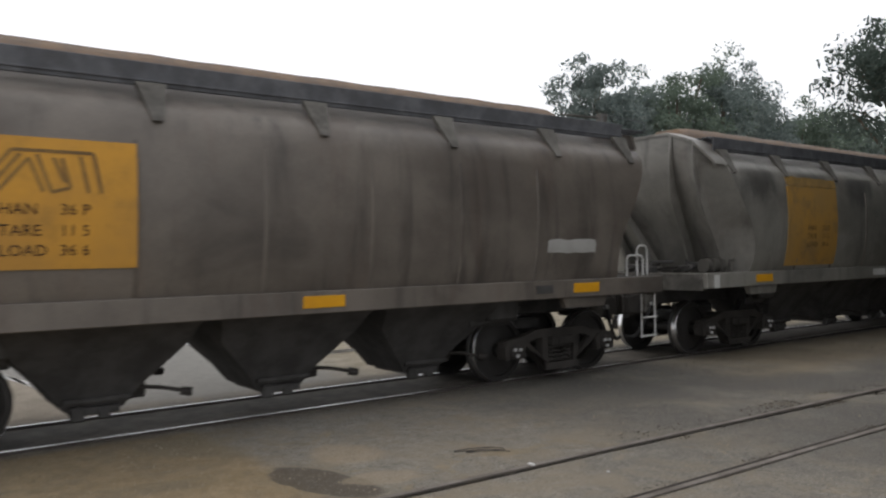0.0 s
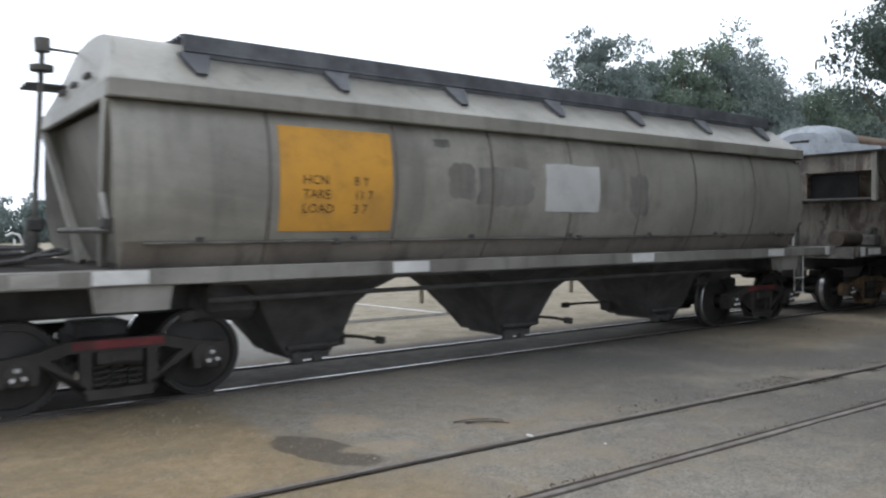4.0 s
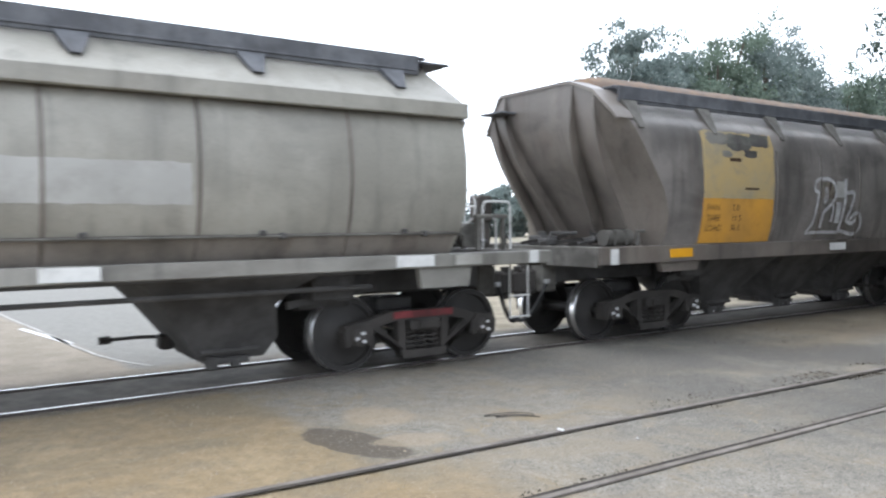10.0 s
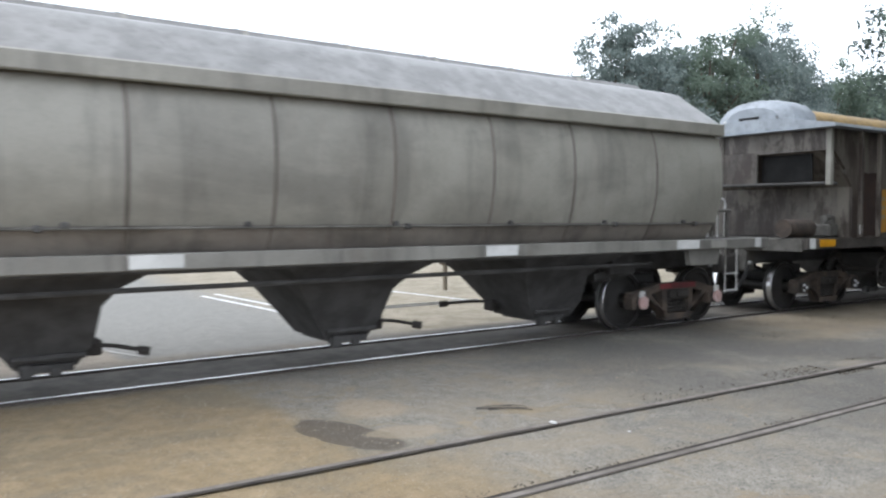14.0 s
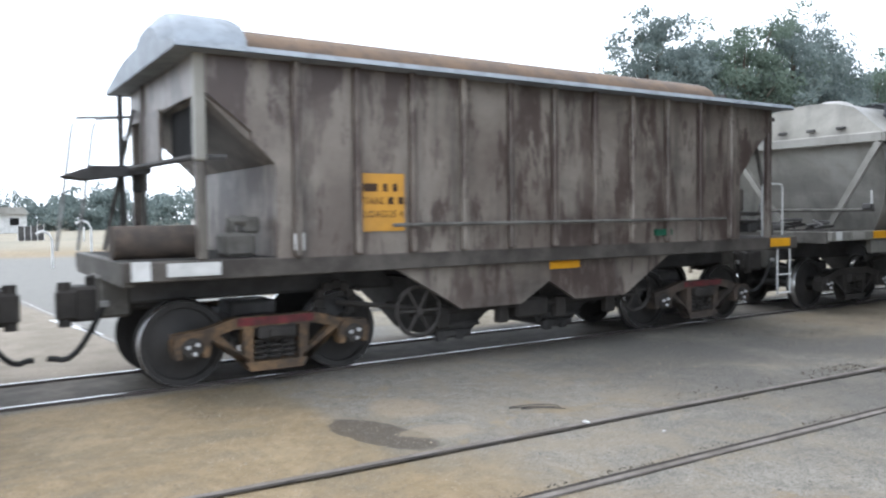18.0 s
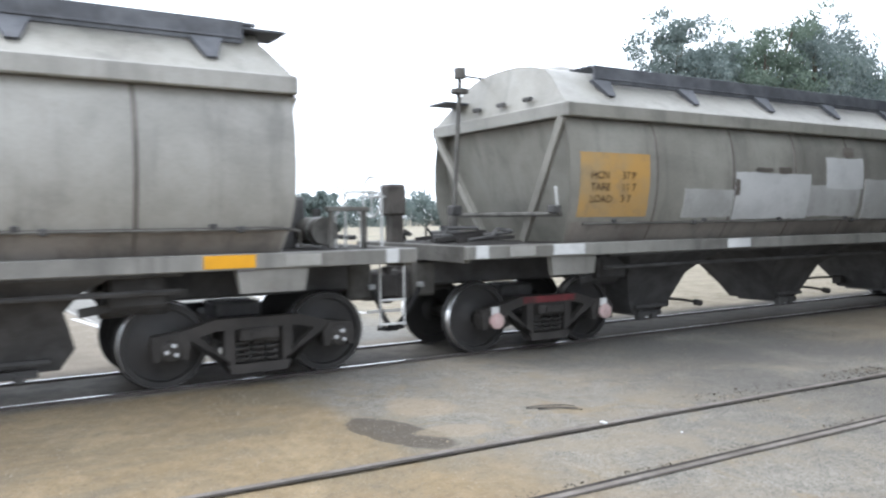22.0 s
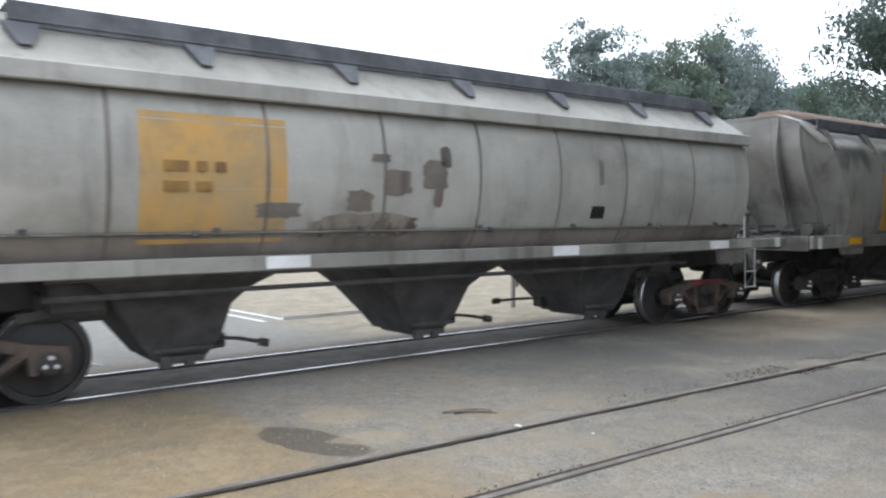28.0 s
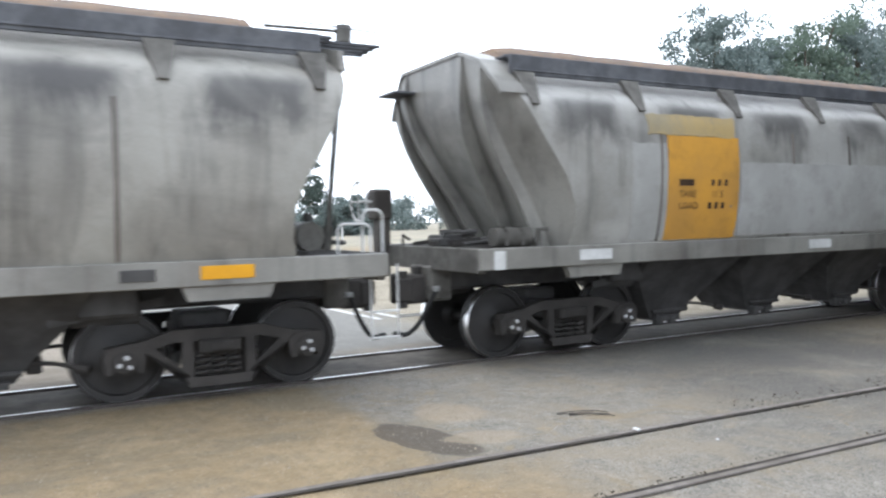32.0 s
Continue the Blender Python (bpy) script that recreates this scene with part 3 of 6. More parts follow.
def chute(parent, x, ztop, zmid, zbot, wtop, wmid, wbot, handle=True, lean=1.0, far=0, foot=(0.0, 0.0)):
    """A discharge hopper below the frame, with its slide gate and handle."""
    s = Shape()
    rings = [(wtop / 2, 1.15, ztop), (wmid / 2 + (wtop - wmid) * 0.2, 0.95, (ztop + zmid) / 2), (wmid / 2, 0.75, zmid), (wbot / 2 + 0.05, 0.5, zbot + 0.2), (wbot / 2 - 0.1, 0.42, zbot)]
    ease = (lean + 0.14, lean, lean - 0.02, 0.95, 1) if lean < 1 else (1, 1, 1, 1, 1)
    vs = [(x + a * rx * (e if a > 0 else 1), b * ry, z) for e, (rx, ry, z) in zip(ease, rings) for a, b in ((-1, -1), (1, -1), (1, 1), (-1, 1))]
    vs = [(p[0] + ((foot[1] if p[0] > x else -foot[0]) if k >= 12 else 0), p[1], p[2]) for k, p in enumerate(vs)]
    fs = [(0, 1, 2, 3), (19, 18, 17, 16)]
    for i in range(4):
        fs += [(i * 4 + k, i * 4 + (k + 1) % 4, i * 4 + 4 + (k + 1) % 4, i * 4 + 4 + k) for k in range(4)]
    s.add(vs, fs)
    c = part("discharge_hopper", s, UNDER, parent, "black grain discharge hopper")
    lip = Shape().box(x, -0.1, zbot + 0.0, wbot * 0.62, 0.8, 0.07)
    lip.box(x - wbot * 0.22, -0.46, zbot - 0.02, 0.12, 0.12, 0.14)
    lip.box(x + wbot * 0.1, -0.48, zbot - 0.03, 0.1, 0.1, 0.1)
    lip.tube([(x - wbot * 0.4, -0.5, zbot + 0.1), (x + wbot * 0.45, -0.5, zbot + 0.1)], 0.03, 6)
    part("slide_gate", lip, UNDER, c)
    if handle:
        g = Shape().box(x + wbot / 2 + 0.06, -0.3, zbot + 0.14, 0.14, 0.2, 0.16)
        g.tube([(x + wbot / 2, -0.42, zbot + 0.18), (x + wbot / 2 + 0.22, -0.5, zbot + 0.16), (x + wbot / 2 + 0.42, -0.62, zbot + 0.12)], 0.022, 6)
        g.tube([(x + wbot / 2 + 0.4, -0.62, zbot + 0.12), (x + wbot / 2 + 0.5, -0.66, zbot + 0.1)], 0.045, 8)
        part("gate_handle", g, CAST, c)
    if far:
        # the gate's second handle, on the other side of the track
        e = x + far * wbot / 2
        g = Shape().box(e + far * 0.06, 0.3, zbot + 0.14, 0.14, 0.2, 0.16)
        g.tube([(e, 0.42, zbot + 0.18), (e + far * 0.3, 0.6, zbot + 0.17), (e + far * 0.55, 0.72, zbot + 0.15)], 0.022, 6)
        g.tube([(e + far * 0.53, 0.71, zbot + 0.15), (e + far * 0.64, 0.76, zbot + 0.14)], 0.045, 8)
        part("gate_handle", g, CAST, c)
    return c


def gangway(parent, x0, x1, hw0, hw1, zf0, zf1, xs, drop, wide, hip, out=-0.02):
    """Roof walkways with a deep outer edge, held up by tapered brackets."""
    for s in (-1, 1):
        mid, span = (x0 + x1) / 2, x1 - x0
        e = Shape().box(mid, s * hw1, (zf0 + zf1) / 2, span, 0.035, zf1 - zf0, 0.006)
        e.box(mid, s * (hw1 - 0.03), zf1 - 0.02, span, 0.07, 0.03, 0.006)
        e.box(mid, s * (hw1 + 0.022), zf0 + 0.05, span, 0.02, 0.02, 0.004)
        part("walkway_edge", e, WALKWAY, parent, "dark roof walkway edge")
        g = Shape()
        for k in range(5):
            g.box(mid + 0.08, s * (hw0 + (hw1 - hw0 - 0.1) * k / 4), zf1, span + 0.16, 0.05, 0.03, 0.006)
        part("walkway", g, WALKWAY, parent)
        for x in xs:
            b = Shape()
            top = [(x - wide / 2, s * (hw1 + out), zf0 + 0.03), (x + wide / 2, s * (hw1 + out), zf0 + 0.03)]
            low = [(x + wide * (hip - 0.16), s * drop[0], drop[1]), (x + wide * (hip + 0.16), s * drop[0], drop[1])]
            b.add(top + low + [(p[0], p[1] - s * 0.05, p[2] - 0.02) for p in top + low],
                  [(0, 1, 3, 2), (5, 4, 6, 7), (0, 2, 6, 4), (1, 5, 7, 3), (2, 3, 7, 6), (0, 4, 5, 1)])
            part("walkway_gusset", b, SILL if hip else WALKWAY, parent)


def loft(rings, nx=10):
    """Long body through rings (z, length ahead, half width, length behind): the shell of sides and top, and the two ends."""
    sides, ends = Shape(), []
    rings = [r if len(r) == 4 else (*r, r[1]) for r in rings]
    for s in (-1, 1):
        sides.grid([[(-L + (L + M) * k / nx, s * w, z) for k in range(nx + 1)] for z, L, w, M in rings])
    for d in (-1, 1):
        e = Shape().grid([[(-L if d < 0 else M, -w + 2 * w * k / 6, z) for k in range(7)] for z, L, w, M in rings])
        ends.append(e)
    return sides, ends


def repaint(w, names, mat):
    for o in w.children_recursive:
        if o.name.split(".")[0] in names:
            o.material_slots[0].link = "OBJECT"
            o.material_slots[0].material = mat


# ---- round-sided grain wagon ----
HAN_HALF, HAN_BC = 5.42, 7.75
HAN_RINGS = [(1.20, 4.40, 1.30, 4.6), (1.33, 4.27, 1.36, 4.5), (1.5, 4.22, 1.41, 4.46), (1.75, 4.22, 1.455, 4.46), (2.05, 4.33, 1.48, 4.58), (2.25, 4.46, 1.485, 4.70), (2.5, 4.63, 1.475, 4.84), (2.75, 4.78, 1.45, 4.95),
             (2.93, 4.87, 1.4, 5.0), (3.05, 4.9, 1.3, 5.02), (3.14, 4.92, 1.15, 5.02), (3.24, 4.93, 0.93, 5.02), (3.34, 4.93, 0.72, 5.02), (3.44, 4.93, 0.55, 5.02), (3.52, 4.93, 0.25, 5.02), (3.54, 4.93, 0.0, 5.02)]
HAN_BULGE = [(1.2, 4.36), (1.34, 4.40), (1.6, 4.52), (1.9, 4.66), (2.2, 4.83), (2.5, 4.98), (2.8, 5.08), (3.05, 5.13), (3.25, 5.14), (3.6, 5.13)]
HAN_TABLE = [(r[0], r[2]) for r in HAN_RINGS]


def han_side(z):
    return lerp_table(HAN_TABLE, z)[0]


def build_han():
    w = new("grain_hopper_wagon")
    sides, ends = loft(HAN_RINGS)
    part("body", sides, PAINTS["olive"], w, "barrel-sided grain hopper body")
    # the front end is folded from overlapping sheets that rise to a flat-topped gable
    gable = [(-1.36, 2.98), (-1.3, 3.08), (-1.16, 3.21), (-0.95, 3.4), (-0.5, 3.57), (1.0, 3.57), (1.16, 3.3), (1.3, 3.08), (1.36, 2.98)]

    def column(top, low, out):
        zt = lerp_table(gable, top)[0]
        pts = []
        for k in range(17):
            z = 1.22 + (zt - 1.22) * k / 16
            f = min(1, max(0, (z - 1.33) / 1.9))
            fade = min(1, max(0.0, (zt - z) / 1.0))
            pts.append((-lerp_table(HAN_BULGE, z)[0] - out * fade, low + (top - low) * f, z))
        return pts

    def rim(side):
        pts = []
        for k in range(17):
            z = 1.22 + (2.98 - 1.22) * k / 16
            r = lerp_table(HAN_RINGS, z)
            pts.append((-r[0], side * (r[1] + 0.002), z))
        return pts
    cols = [rim(-1)]
    for top, low in ((-0.98, -1.06), (-0.56, -0.42), (0.88, 0.25), (1.12, 0.8)):
        cols += [column(top - 0.012, low - 0.012, -0.1), column(top, low, 0.07), column(top + 0.2, low + 0.16, 0.02)]
        if top == -0.56:
            cols.append(column(0.2, -0.05, -0.03))
    cols.append(rim(1))
    part("end_panel", Shape().grid(list(zip(*cols))), PAINTS["olive"], w, "pleated end sheet", smooth=24)
    for top, low in ((-0.98, -1.06), (-0.56, -0.42), (0.88, 0.25), (1.12, 0.8)):
        c = column(top, low, 0.085)
        g = [[(x, y - 0.016, z), (x - 0.012, y, z), (x, y + 0.016, z)] for x, y, z in c]
        part("end_rib", Shape().grid(g), PAINTS["olive"], w)
    edge_ = [(-lerp_table(HAN_BULGE, z)[0], y, z) for y, z in gable]
    cap = Shape().grid([[(x - 0.02, y, z - 0.03) for x, y, z in edge_], [(x - 0.02, y * 1.01, z + 0.012) for x, y, z in edge_], [(-4.78, y * 1.01, z + 0.012) for x, y, z in edge_]])
    part("end_cap", cap, PAINTS["olive"], w, "plain top of the end sheet", smooth=20)
    part("end_panel", ends[1], PAINTS["olive"], w)
    top = [(-1.26, 3.1), (-1.2, 3.3), (-0.55, 3.46), (0, 3.5), (0.55, 3.46), (1.2, 3.3), (1.26, 3.1)]
    part("end_cap", Shape().add([(5.04 + e, y, z) for e in (-0.03, 0.03) for y, z in top], [tuple(range(7)), tuple(range(13, 6, -1))] + [(k, (k + 1) % 7, (k + 1) % 7 + 7, k + 7) for k in range(7)]), PAINTS["olive"], w, "plain top of the end sheet")
    for s in (-1, 1):
        for x in (-2.95, -1.77, -0.59, 0.59, 1.77, 2.95):
            rib = Shape()
            for a in (0.0,):
                rows = [[(x - 0.02, s * (han_side(z) + 0.002), z), (x - 0.012, s * (han_side(z) + 0.012), z), (x + 0.012, s * (han_side(z) + 0.012), z), (x + 0.02, s * (han_side(z) + 0.002), z)] for z in (1.34, 1.5, 1.75, 2.0, 2.25, 2.5, 2.7)]
                rib.grid(rows)
            part("seam", rib, SILL, w)
    underframe(w, HAN_HALF, 1.33, 1.10, SILL, True)
    gangway(w, -4.88, 4.85, 0.72, 1.16, 3.23, 3.45, (-4.72, -3.2, -1.56, 0.08, 1.72, 3.36, 4.75), (1.45, 2.88), 0.28, -0.04, 0.05)
    ridge = [(-0.5, 3.44), (-0.42, 3.62), (-0.2, 3.77), (0.2, 3.77), (0.42, 3.62), (0.5, 3.44)]
    top = Shape().grid([[(x, a, 3.44 + (b - 3.44) * k + 0.006 * math.sin(9 * x)) for a, b in ridge] for x, k in ((-4.6, 0.3), (-4.5, 0.9), *((-4.2 + 0.42 * j, 1) for j in range(21)), (4.4, 0.95), (4.6, 0.05))])
    part("roof_hatch", top, RUSTROOF, w, "long rusty roof hatch cover")
    plat = Shape().box(-5.2, 0.9, 3.28, 0.45, 0.5, 0.03)
    plat.beam((-5.0, 0.9, 3.24), (-4.95, 0.9, 3.0), 0.04, 0.04)
    part("end_platform", plat, WALKWAY, w)
    plat = Shape()
    for y in (-1.0, -0.85, -0.7, -0.55):
        plat.box(5.15, y, 3.42, 0.8, 0.04, 0.03)
    plat.box(4.85, -0.78, 3.42, 0.04, 0.5, 0.025)
    plat.box(5.5, -0.78, 3.42, 0.04, 0.5, 0.025)
    plat.tube([(4.6, -1.05, 3.44), (4.6, -1.05, 3.58), (5.5, -1.05, 3.55), (5.52, -1.05, 3.44)], 0.007, 5)
    part("end_platform", plat, WALKWAY, w)
    pole = Shape().tube([(5.42, -0.3, 3.66), (5.19, -0.3, 1.45)], 0.034, 8)
    pole.tube([(5.21, -0.3, 1.6), (5.18, -0.3, 1.34)], 0.06, 8)
    pole.tube([(5.43, -0.3, 3.6), (5.44, -0.3, 3.78)], 0.09, 10)
    pole.tube([(5.43, -0.3, 3.72), (4.55, -0.3, 3.7)], 0.018, 6)
    part("lever_rod", pole, SILL, w)
    for x in (-1.9, 0.0, 1.9):
        chute(w, x, 1.2, 0.82, 0.25, 1.86, 1.52, 0.72, far=1)
    for x in (-HAN_BC / 2, HAN_BC / 2):
        bogie(w, x)
        brake_cylinder(w, x * 0.755)
        part("bolster_bracket", Shape().prism([(x - 0.42, 1.11), (x + 0.42, 1.11), (x + 0.36, 0.97), (x - 0.36, 0.97)], -1.36, -1.28), SILL, w)
    drum = part("air_reservoir", Shape().tube([(-5.1, -1.1, 1.44), (-5.07, -1.1, 1.44), (-4.66, -1.1, 1.44), (-4.62, -1.1, 1.44)], 0.11, 14), SILL, w, "small dull air reservoir")
    for x in (-4.98, -4.77):
        part("reservoir_strap", Shape().box(x, -1.1, 1.44, 0.03, 0.235, 0.235, 0.03), SILL, drum)
    low_gear(w, -5.05, 1)
    end_gear(w, 4.85, 1, 2)
    hand_brake(w, -5.54, 1.05)
    grab_loop(w, 5.18, -1.1, 1.33, 1.62, 0.35)
    grab_loop(w, 5.4, -1.05, 1.33, 1.76, 0.22)
    steps(w, 5.52, -1.05)
    for x in (-4.55, -4.25):
        part("tie_down", Shape().tube([(x, -1.2, 1.34), (x, -1.2, 1.52), (x + 0.12, -1.2, 1.52)], 0.03, 6), SILL, w)
    part("sill_slot", Shape().box(3.1, -1.403, 1.22, 0.28, 0.02, 0.1), UNDER, w)
    part("corner_plate", Shape().box(-5.2, -1.405, 1.2, 0.14, 0.01, 0.2, 0.002), WHITE, w, "white painted corner")
    return w


# ---- flat-sided grain wagon with a corniced roof ----
HCN_HALF, HCN_BC = 6.79, 10.54
HCN_RINGS = [(1.22, 5.36, 1.2), (1.32, 5.38, 1.27), (1.45, 5.4, 1.35), (1.58, 5.43, 1.415), (1.75, 5.45, 1.465), (1.95, 5.46, 1.5), (2.15, 5.46, 1.512), (2.35, 5.46, 1.505), (2.55, 5.46, 1.475), (2.68, 5.46, 1.44), (2.79, 5.46, 1.39)]
HCN_TABLE = [(z, w) for z, L, w in HCN_RINGS]


def hcn_side(z):
    return lerp_table(HCN_TABLE, z)[0]


def build_hcn(walkways=True):
    w = new("grain_hopper_wagon")
    sides, ends = loft(HCN_RINGS)
    part("body", sides, PAINTS["grey"], w, "slightly bowed grain hopper body")
    for d in (-1, 1):
        e = Shape().grid([[(d * (L - 0.14 - (2.79 - z) * 0.3 * (1 if abs(y) < 0.9 else 0.5)), y * hw, z) for y in (-1, -0.66, -0.33, 0, 0.33, 0.66, 1)] for z, L, hw in HCN_RINGS])
        part("end_panel", e, PAINTS["grey"], w)
        for s in (-1, 1):
            part("end_brace", Shape().beam((d * 5.47, s * 1.40, 2.78), (d * 5.3, s * 0.42, 1.33), 0.1, 0.07), PAINTS["grey"], w, "sloping end brace")
        v = Shape().tube([(d * 5.42, -1.3, 1.66), (d * 5.42, 0.9, 1.66)], 0.03, 8)
        part("end_rail", v, SILL, w)
    m = Shape()
    for s in (-1, 1):
        m.box(0, s * 1.485, 2.865, 10.98, 0.06, 0.17, 0.015)
    for d in (-1, 1):
        m.box(d * 5.465, 0, 2.865, 0.06, 2.92, 0.17, 0.015)
    part("cornice", m, PAINTS["grey"], w, "plain grey cornice band")
    for s in (-1, 1):
        for x in (-4.05, -2.62, -1.3, 0.0, 1.3, 2.55, 4.05):
            rib = Shape().grid([[(x - 0.018, s * (hcn_side(z) + 0.002), z), (x - 0.01, s * (hcn_side(z) + 0.01), z), (x + 0.01, s * (hcn_side(z) + 0.01), z), (x + 0.018, s * (hcn_side(z) + 0.002), z)] for z in (1.33, 1.45, 1.58, 1.75, 1.95, 2.15, 2.35, 2.55, 2.68, 2.78)])
            part("seam", rib, SILL, w)
        for x in (-4.7, -3.1, -1.55, 0.05, 1.6, 3.15, 4.7):
            part("lifting_lug", Shape().box(x, s * 1.41, 1.57, 0.06, 0.08, 0.05), UNDER, w)
    part("lower_side", side_sheet(hcn_side, -5.36, 5.36, 1.26, 1.56, 0.003, nx=10), PAINTS["lower_brown"], w, "darker brown foot of the side sheet")
    roof = Shape()
    cross = [(1.46, 2.94), (1.4, 2.99), (1.2, 3.15), (1.0, 3.31), (0.86, 3.42), (0.6, 3.5), (0.3, 3.54), (0, 3.55)]
    cross = cross + [(-a, b) for a, b in cross[::-1][1:]]
    roof.grid([[(x * (5.46 if b < 2.97 else 5.45 if b < 3.1 else 5.38 if b < 3.3 else 5.3), a, b) for a, b in cross] for x in (-1, -0.5, 0, 0.5, 1)])
    for d in (-1, 1):
        roof.add([(d * (5.46 if b < 2.97 else 5.45 if b < 3.1 else 5.38 if b < 3.3 else 5.3), a, b) for a, b in cross], [tuple(range(len(cross)))])
    part("roof", roof, PAINTS["grey"], w, "dusty grey sloping roof")
    if walkways:
        gangway(w, -4.72, 5.1, 0.55, 1.09, 3.28, 3.49, (-4.62, -3.12, -1.55, 0.03, 1.6, 3.18, 4.75), (1.33, 3.09), 0.3, 0.0, 0.03)
        part("roof_hatch", Shape().tube([(-4.6, 0.0, 3.40), (-4.5, 0, 3.42), (4.5, 0, 3.42), (4.6, 0, 3.40)], 0.2, 12), PAINTS["pale"], w)
        part("end_platform", Shape().box(5.3, -0.8, 3.44, 0.5, 0.5, 0.025), WALKWAY, w)
    else:
        arc = [(0.54, 3.3), (0.53, 3.5), (0.46, 3.58), (0.25, 3.63), (0, 3.65), (-0.25, 3.63), (-0.46, 3.58), (-0.53, 3.5), (-0.54, 3.3)]
        hatch = Shape().grid([[(x, a * k, 3.3 + (b - 3.3) * k) for a, b in arc] for x, k in ((-4.95, 0.7), (-4.85, 1), (-2.4, 1), (0, 1), (2.4, 1), (4.85, 1), (4.95, 0.7))])
        part("roof_hatch", hatch, GLOSSROOF, w, "rounded roof hatch cover")
        for x in (-3.6, -2.4, -1.2, 0.0, 1.2, 2.4, 3.6):
            part("hatch_strap", Shape().grid([[(x + e, a * 1.012, b + 0.008) for a, b in arc] for e in (-0.03, 0.03)]), PAINTS["grey"], w)
        repaint(w, ("roof",), GLOSSROOF)
        for k in range(9):
            x = -4.3 + 1.06 * k
            part("hatch_latch", Shape().tube([(x, -0.5, 3.36), (x + 0.02, -0.8, 3.22)], 0.05, 8), UNDER, w)
    part("roof_dome", Shape().add(*dome_points(-4.3, 0.1, 3.5, 0.42, 0.2)), PAINTS["pale"], w)
    underframe(w, HCN_HALF, 1.32, 1.17, SILL, True)
    part("side_pipe", Shape().tube([(-5.2, -1.43, 1.54), (5.35, -1.43, 1.54), (5.55, -1.3, 1.52), (5.6, -1.2, 1.36)], 0.015, 6), SILL, w, "thin pipe along the side")
    for x in (-3.3, 0.2, 3.35, 4.95):
        part("pipe_clip", Shape().box(x, -1.425, 1.54, 0.06, 0.07, 0.06), UNDER, w)
    for x in (-6.05, 5.55):
        part("sill_plate", Shape().box(x, -1.403, 1.245, 0.36, 0.01, 0.11, 0.003), PAINTS["pale"], w, "pale plate on the sill")
    part("frame_skirt", Shape().box(0, -1.1, 1.16, 9.0, 0.1, 0.08), UNDER, w)
    part("cross_pipe", Shape().tube([(-4.5, -1.05, 0.98), (4.5, -1.05, 0.98)], 0.028, 6), UNDER, w)
    for x in (-3.12, 0.0, 3.12):
        chute(w, x, 1.16, 0.82, 0.25, 2.1, 1.38, 0.74, x < 3, 0.64, far=-1 if x > 3 else 0, foot=(0.0, 0.14) if x > 3 else (0.0, 0.0))
    for x in (-HCN_BC / 2, HCN_BC / 2):
        bogie(w, x)
        brake_cylinder(w, x * 0.79)
        part("bolster_bracket", Shape().prism([(x - 0.35, 1.18), (x + 0.35, 1.18), (x + 0.31, 0.95), (x - 0.31, 0.95)], -1.36, -1.28), SILL, w)
    pole = Shape().tube([(-5.75, 0.55, 1.34), (-5.62, 0.55, 3.55)], 0.03, 8)
    pole.tube([(-5.75, 0.55, 1.66), (-5.75, 0.55, 1.34)], 0.07, 8)
    pole.tube([(-5.63, 0.55, 3.3), (-5.63, 0.55, 3.36)], 0.12, 10)
    pole.tube([(-5.62, 0.55, 3.5), (-5.62, 0.55, 3.64)], 0.08, 10)
    pole.tube([(-5.6, 0.55, 3.54), (-4.7, 0.5, 3.5)], 0.015, 6)
    part("lever_rod", pole, SILL, w)
    for y in (-0.75, -0.2, 0.35):
        part("roof_latch", Shape().box(-5.48, y, 3.06, 0.05, 0.16, 0.05), UNDER, w)
    lever = Shape().tube([(-5.45, -1.28, 1.7), (-5.5, -1.3, 1.98)], 0.018, 6)
    part("end_lever", lever, WHITE, w, "white lever at the end")
    part("lever_clamp", Shape().box(-5.45, -1.22, 1.72, 0.1, 0.16, 0.1), UNDER, w)
    part("rod_clamp", Shape().box(-5.72, 0.55, 1.72, 0.16, 0.16, 0.14), UNDER, w)
    part("end_platform", Shape().box(-5.55, 0.95, 3.2, 0.4, 0.45, 0.025), WALKWAY, w)
    low_gear(w, -6.15, 3)
    end_gear(w, 6.05, 1, 4)
    hand_brake(w, -6.75, 0.5)
    cab = Shape().box(5.78, 0.1, 1.7, 0.5, 0.7, 0.34)
    cab.box(5.78, -0.1, 1.44, 0.3, 0.3, 0.3)
    part("valve_cabinet", cab, UNDER, w, "dark valve cabinet on the end deck")
    tr = Shape()
    for dx in (0.0, 0.38):
        tr.box(6.05 + dx, -0.9, 1.52, 0.05, 0.05, 0.4)
    tr.box(6.24, -0.9, 1.73, 0.48, 0.1, 0.05)
    part("pipe_trestle", tr, SILL, w)
    part("corner_plate", Shape().box(6.5, -1.405, 1.25, 0.14, 0.01, 0.14, 0.002), WHITE, w, "white painted corner")
    grab_loop(w, 6.35, -0.68, 1.32, 1.72, 0.3)
    grab_loop(w, 6.56, -0.62, 1.32, 1.92, 0.44)
    steps(w, 6.87, -0.68)
    part("corner_plate", Shape().box(-6.6, -1.405, 1.25, 0.16, 0.01, 0.14, 0.002), WHITE, w, "white painted corner")
    return w


